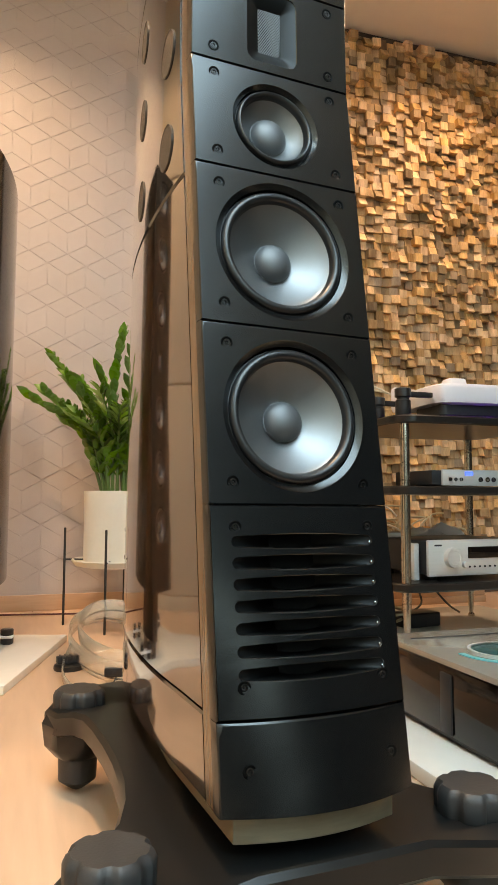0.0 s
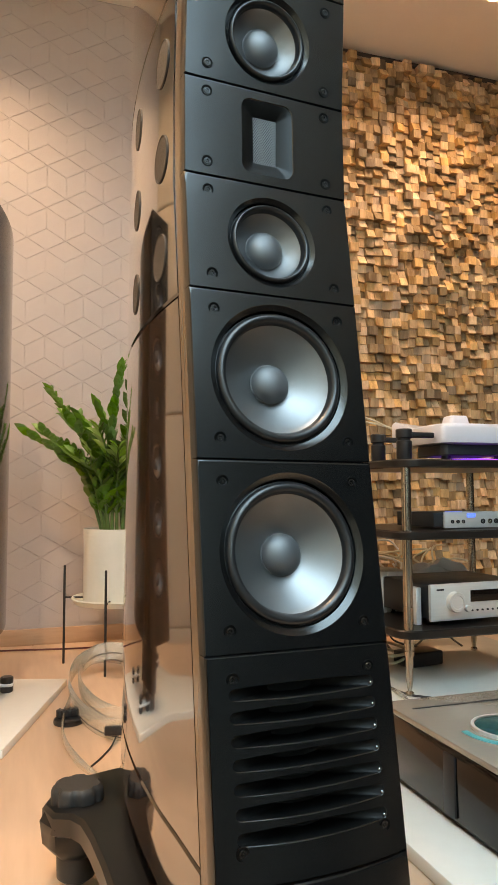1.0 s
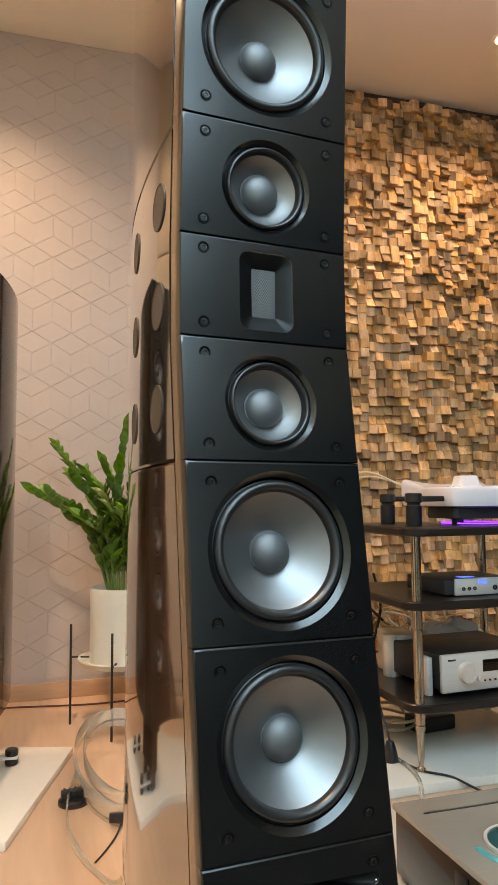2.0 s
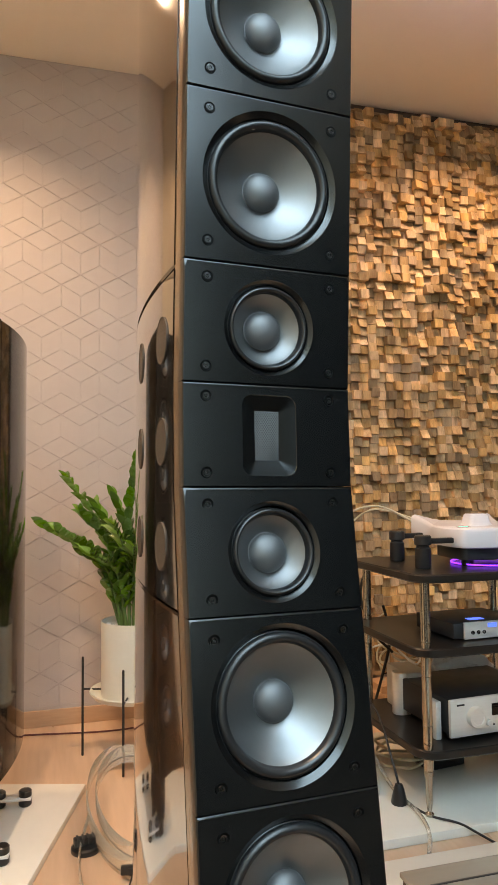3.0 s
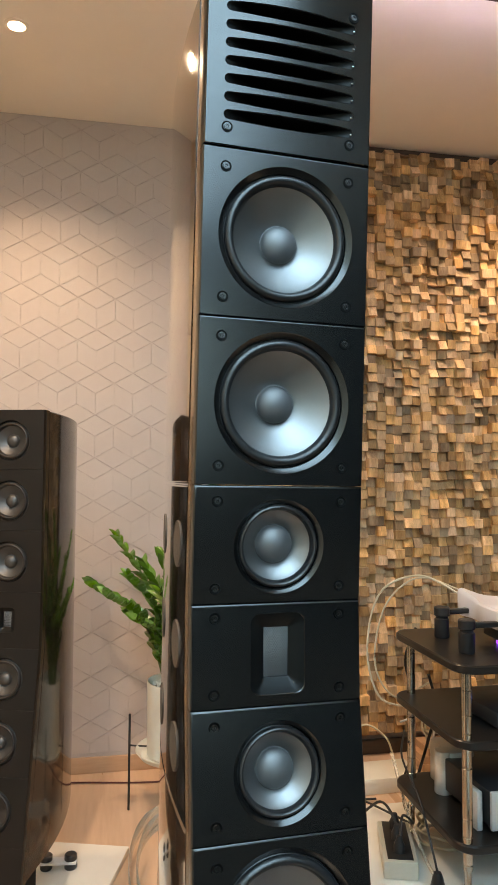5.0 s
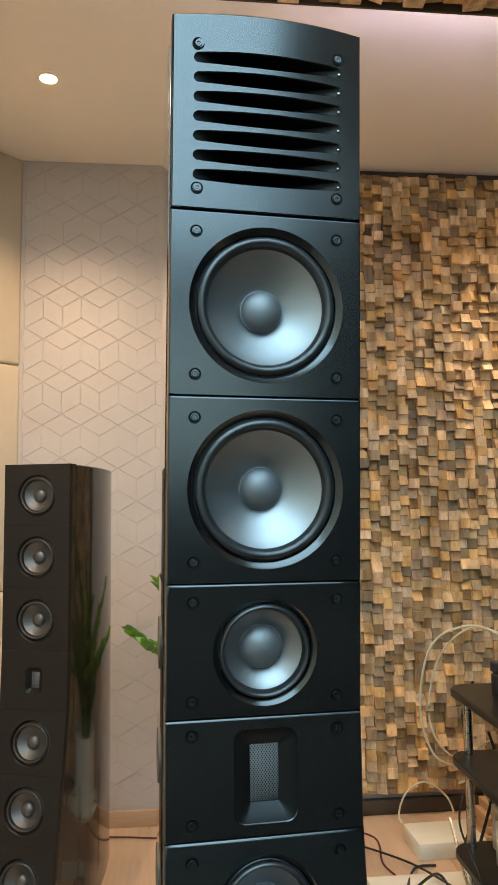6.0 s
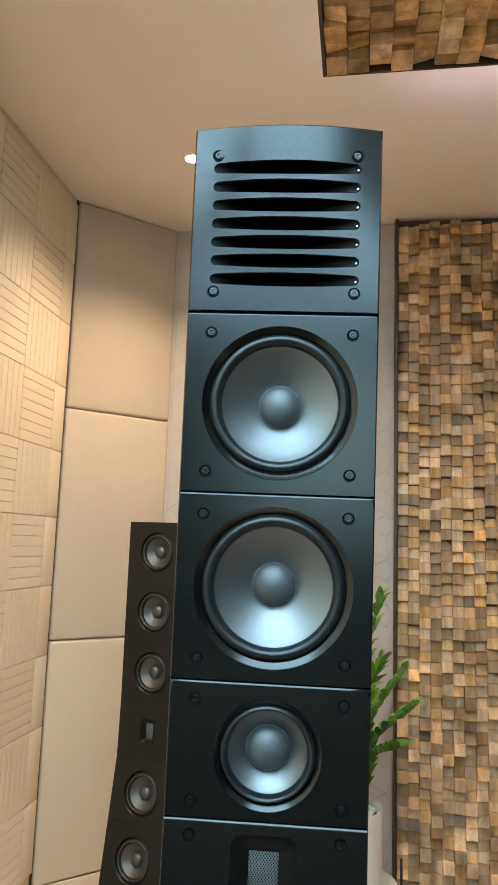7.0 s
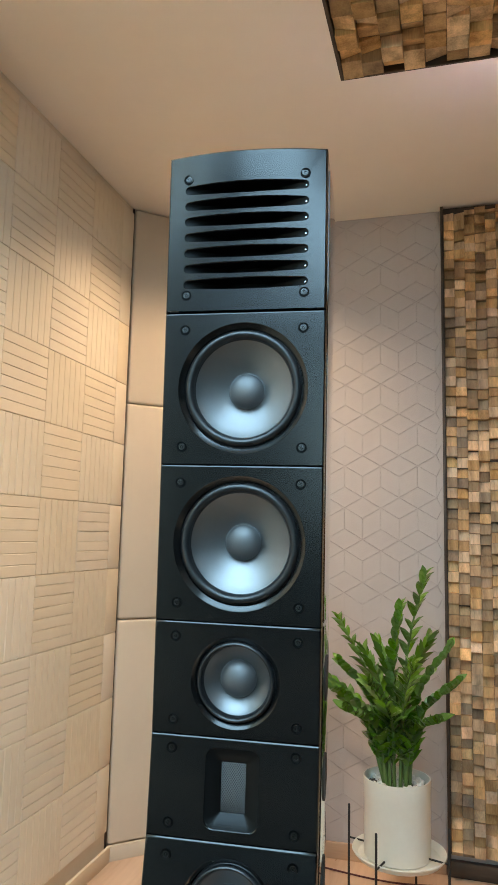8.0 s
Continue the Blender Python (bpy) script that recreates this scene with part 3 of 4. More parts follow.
            for x in (-0.088, 0.088):
                if kind == "plain":
                    screw(x, z0 + 0.045)
                else:
                    screw(x, z0 + s0)
                    screw(x, z1 - s1)

    def outline(z, y_from, grow=0.0):
        left = []
        for i in range(27):
            y = y_from + (depth - y_from) * i / 26
            yc = max(y, 0.0)
            left.append((-(hw - 0.0005 + 0.03 * yc - 0.25 * yc * yc * (0.66 / depth) ** 2 * (hw / 0.12)) - grow, y))
        right = [(-x, y) for x, y in left[::-1]]
        return [(x, y, z - FLOOR) for x, y in left + right]

    # brown frame behind the panels, then the boat-shaped cabinets
    zs = sorted({zb, zt, mids[0], mids[1], *[s[1] for s in spec]})
    loops = []
    for z in zs:
        y0, y1 = fl(z) + 0.0202, fl(z) + 0.046
        loops.append((z - FLOOR, y0, y1))
    bm = bmesh.new()
    for sx in (-1, 1):
        xa, xb = sx * (hw - 0.001), sx * (hw - 0.014)
        loft([[(xa, y0, z), (xb, y0, z), (xb, y1, z), (xa, y1, z)] for z, y0, y1 in loops], (True, True), True, bm)
    for (z, y0, y1), s in ((loops[0], 1), (loops[-1], -1)):
        box(2 * hw - 0.03, 0.025, 0.012, (0, (y0 + y1) / 2, z + (0 if s > 0 else -0.012)), 0, 1, bm)
    part("baffle_frame", bm, m_frame, sp, "narrow brown frame behind the baffle")
    for z0, z1, m_body, note in body_cuts:
        cuts = sorted({z0, z0 + 0.003, z1 - 0.003, z1} | {z for z in (mids[0], mids[1]) if z0 < z < z1} | {z0 + (z1 - z0) * i / 6 for i in range(1, 6)})
        bm = loft([outline(z, fl(z) + 0.0475, -0.0025 if z in (z0, z1) else 0) for z in cuts], (True, True))
        part("cabinet", bm, m_body, sp, note)
    return sp, P, fl


main_spec = [("plain", 0.203, 0.296), ("vent", 0.296, 0.5275), ("woofer", 0.5275, 0.7495), ("woofer", 0.7495, 0.966), ("mid", 0.966, 1.125),
             ("tweeter", 1.125, 1.26), ("mid", 1.26, 1.4175), ("woofer", 1.4175, 1.6415), ("woofer", 1.6415, 1.867), ("vent", 1.867, 2.107)]
tower, P1, fl1 = loudspeaker("tower_loudspeaker", "very tall walnut tower loudspeaker with a black baffle", pose(0.4607, 0.8515, FLOOR, 0, 0.5, 5.1), 0.1195, main_spec,
                             (1.125, 1.26), (0.16, 0.042), 0.66, [(0.203, 0.295, M_WALNUT, ""), (0.297, 0.965, M_WALNUT, ""), (0.967, 1.4165, M_PIANO, "gloss black middle cabinet"), (1.4185, 2.1, M_WALNUT, "")],
                             (M_BAFFLE, M_WALNUT_DULL), 0.026, True)

# round ports on both sides of the middle cabinet
port_me = finish("port", lathe([(0.0335, 0.004), (0.0335, -0.0004), (0.0328, -0.0007), (0.0315, 0.0), (0.031, 0.004)], 40, "y", caps=(False, False)), M_PORT)
mesh_me = finish("port_mesh", lathe([(0.0308, 0.001), (0.0308, 0.0), (0.002, -0.0004)], 40, "y", caps=(True, True)), M_PORT)
for sx in (-1, 1):
    for py, tilt in ((0.105, 1.3), (0.300, 6.9)):
        for pz in (1.043, 1.188, 1.331):
            w = 0.1195 + 0.03 * py - 0.25 * py * py
            mm = pose(sx * (w + 0.0006), py, pz - FLOOR, 0, 0, -sx * -90 + sx * tilt)
            port = part("port", port_me, None, tower, "round side port with a dark mesh", mm)
            part("port_mesh", mesh_me, None, port)

# plinth, outrigger base, knobs and spikes
part("plinth", prism([(-0.100 + 0.2 * i / 12, -0.140 - 0.018 * (1 - (i / 6 - 1) ** 2)) for i in range(13)] + [(0.098, 0.1), (0.05, 0.55), (-0.05, 0.55), (-0.098, 0.1)], 0.170 - FLOOR, 0.204 - FLOOR, 0.001), M_PLINTH, tower, "brushed bronze plinth")
KN = [(-0.227, -0.128), (0.227, -0.128), (0.152, 0.49), (-0.152, 0.49)]
half = [(0.0, -0.215), (0.1, -0.214), (0.212, -0.210), (0.277, -0.168), (0.289, -0.115), (0.260, -0.074), (0.222, -0.042), (0.196, -0.01), (0.180, 0.03), (0.170, 0.08), (0.164, 0.15),
        (0.162, 0.22), (0.163, 0.31), (0.167, 0.37), (0.178, 0.41), (0.201, 0.448), (0.212, 0.502), (0.184, 0.546), (0.13, 0.555), (0.07, 0.57), (0.0, 0.575)]
outl = half + [(-x, y) for x, y in half[-2:0:-1]]
bm = prism(outl, 0.130 - FLOOR, 0.171 - FLOOR, 0.006)
for v in bm.verts:
    k = min(1.0, max(0.0, (abs(v.co.x) - 0.15) / 0.06))
    v.co.z -= 0.021 * k * k * (3 - 2 * k)
part("outrigger_base", bm, M_BASEPLATE, tower, "black four-armed outrigger base")


def fluted(r, h, lobes, n=80):
    def ring(z, k):
        out = []
        for i in range(n):
            a = 2 * math.pi * i / n
            f = min(1.0, 1.5 * max(0.0, math.cos(a * lobes)) ** 2)
            out.append((r * k * (1 - 0.10 * f) * math.cos(a), r * k * (1 - 0.10 * f) * math.sin(a), z))
        return out
    return loft([ring(0, 0.96), ring(0.003, 1), ring(h - 0.010, 1), ring(h - 0.003, 0.93), ring(h, 0.84)], (True, True))


hub_me = finish("arm_hub", lathe([(0.040, 0.066), (0.060, 0.088), (0.066, 0.128), (0.054, 0.1485)], 8), M_BASEPLATE)
knob_me = finish("levelling_knob", fluted(0.047, 0.034, 7), M_KNOB)
spike_me = finish("spike_foot", lathe([(0.004, 0.0), (0.012, 0.004), (0.024, 0.012), (0.034, 0.020), (0.036, 0.072)], 24), M_KNOB)
for kx, ky in KN:
    part("levelling_knob", knob_me, None, tower, "notched black levelling knob", Matrix.Translation((kx, ky, 0.1500 - FLOOR)))
    part("arm_hub", hub_me, None, tower, "faceted black hub at the arm's end", Matrix.Translation((kx, ky, -FLOOR)))
    part("spike_foot", spike_me, None, tower, "", Matrix.Translation((kx, ky, 0)))

# rear terminals low on the walnut back
for tx in (-0.02, 0.02):
    for tz in (0.40, 0.46):
        part("terminal", lathe([(0.006, 0), (0.006, 0.012), (0.009, 0.014), (0.009, 0.03), (0.007, 0.033)], 16, "y", at=(tx, 0.66, tz)), M_CHROME, tower, "metal cable terminal")

slim_spec = [("plain", 0.25, 0.36), ("mid", 0.36, 0.545), ("mid", 0.545, 0.73), ("mid", 0.73, 0.905), ("tweeter", 0.905, 1.075), ("mid", 1.075, 1.262), ("mid", 1.262, 1.45), ("mid", 1.45, 1.636)]
S2 = pose(-0.062, 2.2, FLOOR, 0, 0, -17.2)
slim, P2, fl2 = loudspeaker("slim_loudspeaker", "slim glossy black tower loudspeaker on a white marble slab", S2, 0.108, slim_spec,
                            (0.905, 1.075), (0.16, 0.0), 0.52, [(0.25, 1.634, M_EBONY, "")], (M_BRONZE, M_EBONY), 0.0, False)
part("slim_base", prism([(-0.03, -0.02), (0.03, -0.02), (0.028, 0.20), (-0.028, 0.20)], 0.0835 - FLOOR, 0.251 - FLOOR, 0.004), M_VOID, slim, "black base")

# Unseen sheet on the floor, added so the baffle and cones reflect dark.
thing("rug", "unseen dark floor sheet, added to darken reflections", "rug", pose(1.05, -1.55, FLOOR + 0.0005), "", "", box(3.5, 3.7, 0.010, (0, 0, 0), 0.004, 2), M_DARK_SHEET)

# marble slab below it, with paired feet
thing("marble_slab", "white marble slab lying on the laminate floor", "slab", pose(0.335, 2.70, FLOOR, 0, 0, -16.9), "", "",
      box(0.66, 0.72, 0.025, (-0.33, -0.36, 0), 0.003), M_MARBLE)
foot = thing("isolator_pair", "pair of black round isolators held by a white strap", "isolator", pose(0.082, 2.588, 0.031, 0, 0, -6), "isolators on the slab")
for fx in (-0.043, 0.043):
    part("puck", lathe([(0.019, 0), (0.022, 0.004), (0.022, 0.020), (0.020, 0.022), (0.020, 0.030), (0.022, 0.032), (0.022, 0.048), (0.018, 0.052)], 24, at=(fx, 0, 0)), M_RUBBER, foot)
part("strap", box(0.13, 0.046, 0.009, (0, 0, 0.021), 0.003), M_STRAP, foot, "white strap")
copy_thing(foot, pose(0.027, 2.212, 0.031, 0, 0, -6))
copy_thing(foot, pose(-0.25, 2.72, 0.031, 0, 0, -14))
for sx in (-1, 1):
    for sy in (-0.03, 0.14):
        part("base_foot", lathe([(0.009, 0), (0.012, 0.004), (0.012, 0.0535)], 20, at=(sx * 0.014, sy + 0.03, 0.0255)), M_RUBBER, slim)


# ---- plant on its stand ----
PX, PY = 0.545, 2.985
stand = thing("plant_stand", "thin black iron plant stand with four legs", "plant stand", pose(PX, PY, FLOOR, 0, 0, 0))
legs = []
for i in range(4):
    a = math.atan2(0.065, -0.205) + i * math.pi / 2
    lx, ly = 0.215 * math.cos(a), 0.215 * math.sin(a)
    legs.append((lx, ly))
    part("leg", lathe([(0.0035, 0), (0.005, 0.002), (0.005, 0.402), (0.004, 0.405)], 12, at=(lx, ly, 0)), M_IRON, stand)
for i in range(2):
    (x0, y0), (x1, y1) = legs[i], legs[i + 2]
    part("cross_bar", tube([(x0, y0, 0.272), (0, 0, 0.2718 + 0.002 * i), (x1, y1, 0.272)], 0.004, 8, 3), M_IRON, stand)
thing("saucer", "round cream ceramic saucer on the stand", "saucer", pose(PX + 0.008, PY, 0.249), "", "",
      lathe([(0.14, 0), (0.172, 0.006), (0.19, 0.028), (0.188, 0.033), (0.183, 0.030), (0.165, 0.012), (0.14, 0.010)], 56), M_CERAMIC)
plant = thing("potted_plant", "green zz plant in a tall cream ceramic pot", "potted plant", pose(PX, PY, 0.2595))
part("pot", lathe([(0.128, 0), (0.134, 0.004), (0.134, 0.09), (0.134, 0.23), (0.136, 0.298), (0.135, 0.304), (0.132, 0.304), (0.130, 0.296), (0.128, 0.262)], 64), M_CERAMIC, plant, "cream ceramic pot")
rnd = random.Random(4)
bm = bmesh.new()
for i in range(170):
    r, a = 0.122 * math.sqrt(rnd.random()), rnd.random() * 6.283
    s = 0.007 + 0.007 * rnd.random()
    mm = pose(r * math.cos(a), r * math.sin(a), 0.268 + 0.01 * rnd.random(), rnd.random() * 90, rnd.random() * 90, 0) @ Matrix.Diagonal((s, s * 0.8, s * 0.6, 1))
    bmesh.ops.create_icosphere(bm, subdivisions=1, radius=1, matrix=mm)
tagged(part("pebbles", bm, M_PEBBLE, plant, "white pebbles covering the soil"), kind="stuff")
part("soil", lathe([(0.1285, 0.259), (0.1285, 0.265), (0.01, 0.267)], 32), M_DARKWOOD, plant)


def leaflet(bm, base, along, normal, length, width):
    along, normal = along.normalized(), normal.normalized()
    side = along.cross(normal).normalized()
    rows = []
    for t, w, lift in ((0, 0.10, 0), (0.22, 0.75, 0.03), (0.5, 1.0, 0.05), (0.78, 0.62, 0.03), (1, 0.03, -0.04)):
        c = base + along * (length * t) + normal * (length * lift)
        rows.append([bm.verts.new(c + side * (width * w / 2) + normal * (width * w * 0.16)), bm.verts.new(c), bm.verts.new(c - side * (width * w / 2) + normal * (width * w * 0.16))])
    for a, b in zip(rows, rows[1:]):
        for k in range(2):
            bm.faces.new((a[k], a[k + 1], b[k + 1], b[k]))


bm = bmesh.new()
leaflet(bm, Vector((0, 0, 0)), Vector((1, 0, 0)), Vector((0, 0, 1)), 1.0, 0.43)
leaf_me = finish("leaflet", bm, M_LEAF_ONE)
TIPS = [(0.28, 3.17, 1.165), (0.185, 3.05, 0.975), (0.665, 2.87, 1.395), (0.33, 2.88, 1.03), (0.25, 2.86, 0.96), (0.56, 2.98, 1.25), (0.755, 2.98, 1.10), (0.78, 2.90, 0.98),
        (0.62, 2.78, 1.05), (0.45, 2.80, 0.98), (0.40, 3.1, 1.05), (0.68, 3.1, 1.12), (0.52, 2.76, 0.90), (0.36, 2.78, 0.88), (0.72, 2.82, 0.86), (0.60, 3.05, 0.98), (0.46, 3.02, 1.1), (0.34, 2.98, 0.86)]
for i, tip in enumerate(TIPS):
    end = Vector(tip) - Vector((PX, PY, 0.2725))
    a = math.atan2(end.y, end.x)
    foot0 = Vector((0.05 * math.cos(a), 0.05 * math.sin(a), 0.262))
    mid = foot0.lerp(end, 0.5) + Vector((-0.05 * math.cos(a), -0.05 * math.sin(a), 0.07))
    path = [foot0, mid, end]
    frond = part("frond", tube(path, 0.0085, 7, 10, taper=0.28), M_STEM, plant)
    pts = smooth_path(path, 24)
    bm = bmesh.new()
    n = 11 + i % 3
    for k in range(n):
        t = 0.22 + 0.78 * k / (n - 1)
        q = t * (len(pts) - 2)
        p = pts[int(q)].lerp(pts[int(q) + 1], q % 1)
        d = (pts[int(q) + 1] - pts[int(q)]).normalized()
        out = Vector((math.cos(a), math.sin(a), 0.0))
        side = d.cross(out)
        side = side.normalized() if side.length > 0.05 else Vector((-math.sin(a), math.cos(a), 0))
        size = (0.118 - 0.048 * t) * (0.85 + 0.3 * rnd.random())
        for s in (-1, 1):
            v = d * (0.75 + 0.3 * t) + side * s * (1.0 - 0.45 * t) + Vector((rnd.uniform(-.15, .15), rnd.uniform(-.15, .15), rnd.uniform(-.1, .15)))
            nrm = d.cross(v).cross(v) * -1 + d * -0.3 + out * -0.2
            if i < 9:
                ax, nz = v.normalized(), (nrm - v * (nrm.dot(v) / v.dot(v))).normalized()
                sd = ax.cross(nz)
                w = size * rnd.uniform(0.92, 1.08)
                part("leaflet", leaf_me, None, frond, "", Matrix(((ax.x * size, sd.x * w, nz.x * size, p.x), (ax.y * size, sd.y * w, nz.y * size, p.y), (ax.z * size, sd.z * w, nz.z * size, p.z), (0, 0, 0, 1))))
            else:
                leaflet(bm, p, v, nrm, size, size * 0.43)
    if i < 9:
        bm.free()
    else:
        tagged(part("foliage", bm, M_LEAF, frond), kind="stuff")


# ---- equipment rack ----
RX, RY = 1.705, 2.375
rack = thing("equipment_rack", "black three-shelf equipment rack with polished steel posts", "rack", pose(RX, RY, FLOOR))
shelf_out = [(x, y - 0.035) for x, y in round_rect(0.345, 0.290, 0.075, 8)]
for z in (0.222, 0.550, 0.793):
    part("shelf", prism(shelf_out, z - FLOOR, z + 0.029 - FLOOR, 0.005), M_SHELF, rack, "black rounded lacquer shelf")
prof = [(0.004, 0.035), (0.014, 0.038), (0.014, 0.046), (0.007, 0.052), (0.012, 0.085), (0.013, 0.165)]
for z in (0.165, 0.222, 0.252, 0.31, 0.47, 0.55, 0.58, 0.64, 0.72):
    prof += [(0.0165, z + 0.001), (0.0165, z + 0.016), (0.0148, z + 0.0175), (0.0148, z + 0.0195), (0.0165, z + 0.021)]
prof += [(0.016, 0.797)]
post_me = finish("post", lathe([(r, h - FLOOR) for r, h in prof], 24), M_CHROME)
for px, py in ((-0.305, -0.29), (0.305, -0.29), (-0.275, 0.215), (0.305, 0.215)):
    part("post", post_me, None, rack, "ringed polished steel post", Matrix.Translation((px, py, 0.0005)))
thing("stone_plinth", "pale stone platform under the equipment rack", "platform", pose(1.67, 2.42, FLOOR), "", "", box(1.14, 0.86, 0.03, (0, 0.0, 0), 0.004), M_MARBLE)

# silver amplifier on the lowest shelf
amp = thing("amplifier", "silver integrated amplifier with a round volume knob", "amplifier", pose(1.71, 2.115, 0.2515, 0, 0, 3))
part("case", box(0.42, 0.34, 0.115, (0, 0.185, 0.022), 0.003), M_DARKCASE, amp, "dark metal case")
part("front_panel", box(0.43, 0.016, 0.126, (0, 0.004, 0.016), 0.005), M_SILVER, amp)
part("side_panel", box(0.022, 0.06, 0.128, (-0.232, 0.07, 0.0003), 0.004), M_SILVER, amp, "silver heat sink slab")
part("volume_knob", lathe([(0.035, 0), (0.035, -0.018), (0.033, -0.021), (0.024, -0.021), (0.022, -0.019)], 40, "y", at=(-0.118, -0.004, 0.080)), M_SILVER, amp, "large silver knob")
part("selector_knob", lathe([(0.012, 0), (0.012, -0.012), (0.010, -0.014)], 24, "y", at=(-0.066, -0.004, 0.055)), M_SILVER, amp)
part("display", box(0.21, 0.004, 0.040, (0.055, -0.005, 0.076), 0.001), M_GLASSBLACK, amp, "black display window")
part("maker_plate", box(0.030, 0.002, 0.006, (-0.175, -0.0045, 0.120), 0.0006), M_DARKCASE, amp)
for i in range(9):
    part("button", lathe([(0.0035, 0), (0.0035, -0.004), (0.003, -0.005)], 12, "y", at=(-0.045 + i * 0.022, -0.004, 0.047)), M_DARKCASE, amp)
for fx in (-0.17, 0.17):
    for fy in (0.05, 0.32):
        part("foot", lathe([(0.02, 0), (0.022, 0.003), (0.022, 0.0225)], 20, at=(fx, fy, 0)), M_RUBBER, amp)
# silver power supply with finned sides behind it
psu = thing("power_supply", "silver power supply with rounded finned side", "power supply", pose(1.50, 2.49, 0.2515, 0, 0, 0))
part("case", box(0.10, 0.17, 0.155, (0.05, 0, 0), 0.006), M_SILVER, psu)
part("round_fin", lathe([(0.030, 0), (0.032, 0.003), (0.032, 0.152), (0.030, 0.155)], 28, at=(-0.010, -0.05, 0)), M_SILVER, psu, "rounded silver column")
part("carry_handle", tube([(-0.01, -0.083, 0.10), (0.02, -0.115, 0.09), (0.05, -0.085, 0.08)], 0.005, 8, 5), M_SILVER, psu)

# converter on the middle shelf
dac = thing("converter_box", "small silver-fronted converter with a blue lit badge", "converter", pose(1.685, 2.14, 0.5795, 0, 0, 2))
part("case", box(0.29, 0.24, 0.052, (0, 0.125, 0.006), 0.003), M_DARKCASE, dac)
part("front_panel", box(0.265, 0.010, 0.058, (0.025, 0, 0.003), 0.003), M_SILVER, dac)
for i, x in enumerate((-0.075, -0.052, -0.029, 0.055, 0.085, 0.112, 0.14)):
    r = 0.0065 if i < 3 else 0.009
    part("socket", lathe([(r, 0), (r, -0.004), (r * 0.7, -0.004), (r * 0.6, -0.001)], 16, "y", at=(x, -0.004, 0.026)), M_DARKCASE if i != 4 else M_CHROME, dac)
part("lit_badge", box(0.035, 0.002, 0.014, (0.005, -0.0055, 0.040), 0.0006), M_BLUE, dac, "blue lit badge")
part("top_light", box(0.06, 0.03, 0.002, (-0.02, 0.06, 0.0575), 0.0006), M_BLUE, dac, "blue lit top mark")

# white player on the top shelf
pl = thing("disc_player", "white sculpted disc player over a purple light ring", "disc player", pose(1.765, 2.30, 0.8225, 0, 0, -4))
ol = [(-0.225, 0.235), (-0.20, 0.13), (-0.215, 0.02), (-0.20, -0.10), (-0.14, -0.135), (0.14, -0.135), (0.20, -0.10), (0.215, 0.02), (0.20, 0.13), (0.225, 0.235), (0.12, 0.16), (-0.12, 0.16)]
ol = [(p.x, p.y) for p in smooth_path([(x, y, 0) for x, y in ol], 4, True)]
ol = [(x * 0.76, y) for x, y in ol]
part("shell", loft([[(x * k, y * k, z + (0.035 * max(0, y - 0.10) / 0.13 if z > 0.1 else 0)) for x, y in ol] for k, z in ((0.80, 0.062), (0.97, 0.068), (1.0, 0.085), (1.0, 0.122), (0.985, 0.132), (0.94, 0.138))], (True, True)), M_WHITE, pl)
part("lid_grip", loft([[(x * k, y * k + 0.03, z) for x, y in round_rect(0.045, 0.04, 0.018)] for k, z in ((1.25, 0.136), (1.0, 0.150), (0.85, 0.178), (0.75, 0.182))], (True, True)), M_WHITE, pl)
part("status_display", box(0.05, 0.022, 0.002, (-0.10, -0.055, 0.1375), 0.0006), M_GLASSBLACK, pl)
for i in range(3):
    part("status_mark", box(0.010, 0.010, 0.001, (-0.112 + i * 0.012, -0.055, 0.1396), 0.0003), M_CYAN, pl)
part("under_tray", prism([(x * 0.86, y * 0.86) for x, y in round_rect(0.155, 0.125, 0.03)], 0.022, 0.064, 0.003), M_DARKCASE, pl)
part("light_ring", lathe([(0.119, 0.003), (0.124, 0.003), (0.124, 0.008), (0.119, 0.008), (0.119, 0.003)], 56, at=(0.0, -0.025, 0), caps=(False, False)), M_PURPLE, pl, "glowing purple ring")
for fx, fy in ((-0.10, -0.07), (0.12, -0.07), (0.0, 0.09)):
    part("foot", lathe([(0.016, 0.0), (0.018, 0.003), (0.018, 0.023)], 16, at=(fx, fy, 0)), M_RUBBER, pl)
tower_me = finish("stub", lathe([(0.026, 0), (0.028, 0.004), (0.028, 0.070), (0.023, 0.074), (0.023, 0.080), (0.030, 0.084), (0.030, 0.112), (0.026, 0.116)], 28), M_BLACK)
clamp = thing("suspension_post", "black suspension post beside the white player", "post", pose(1.475, 2.22, 0.8225), "suspension posts")
part("column", tower_me, None, clamp)
part("arm", box(0.12, 0.026, 0.020, (0.06, 0, 0.085), 0.005), M_BLACK, clamp, "black reaching arm")
for x, y, a in ((1.50, 2.46, 10), (1.985, 2.20, 180)):
    copy_thing(clamp, pose(x, y, 0.8225, 0, 0, a))

# low gloss-black amplifier with a champagne top, on a white board
thing("white_board", "white board lying on the floor under the black amplifier", "board", None, "", "", box(0.85, 1.25, 0.03, (1.305, 1.26, FLOOR), 0.004), M_MARBLE)
low = thing("power_amplifier", "low gloss black amplifier with brushed champagne top", "amplifier", pose(1.000, 1.535, 0.035))
part("body", box(0.56, 0.84, 0.140, (0.285, -0.425, 0.014), 0.004), M_GLASSBLACK, low, "gloss black glass body")
part("top_plate", box(0.575, 0.855, 0.014, (0.287, -0.427, 0.1555), 0.004), M_CHAMPAGNE, low, "brushed champagne top plate")
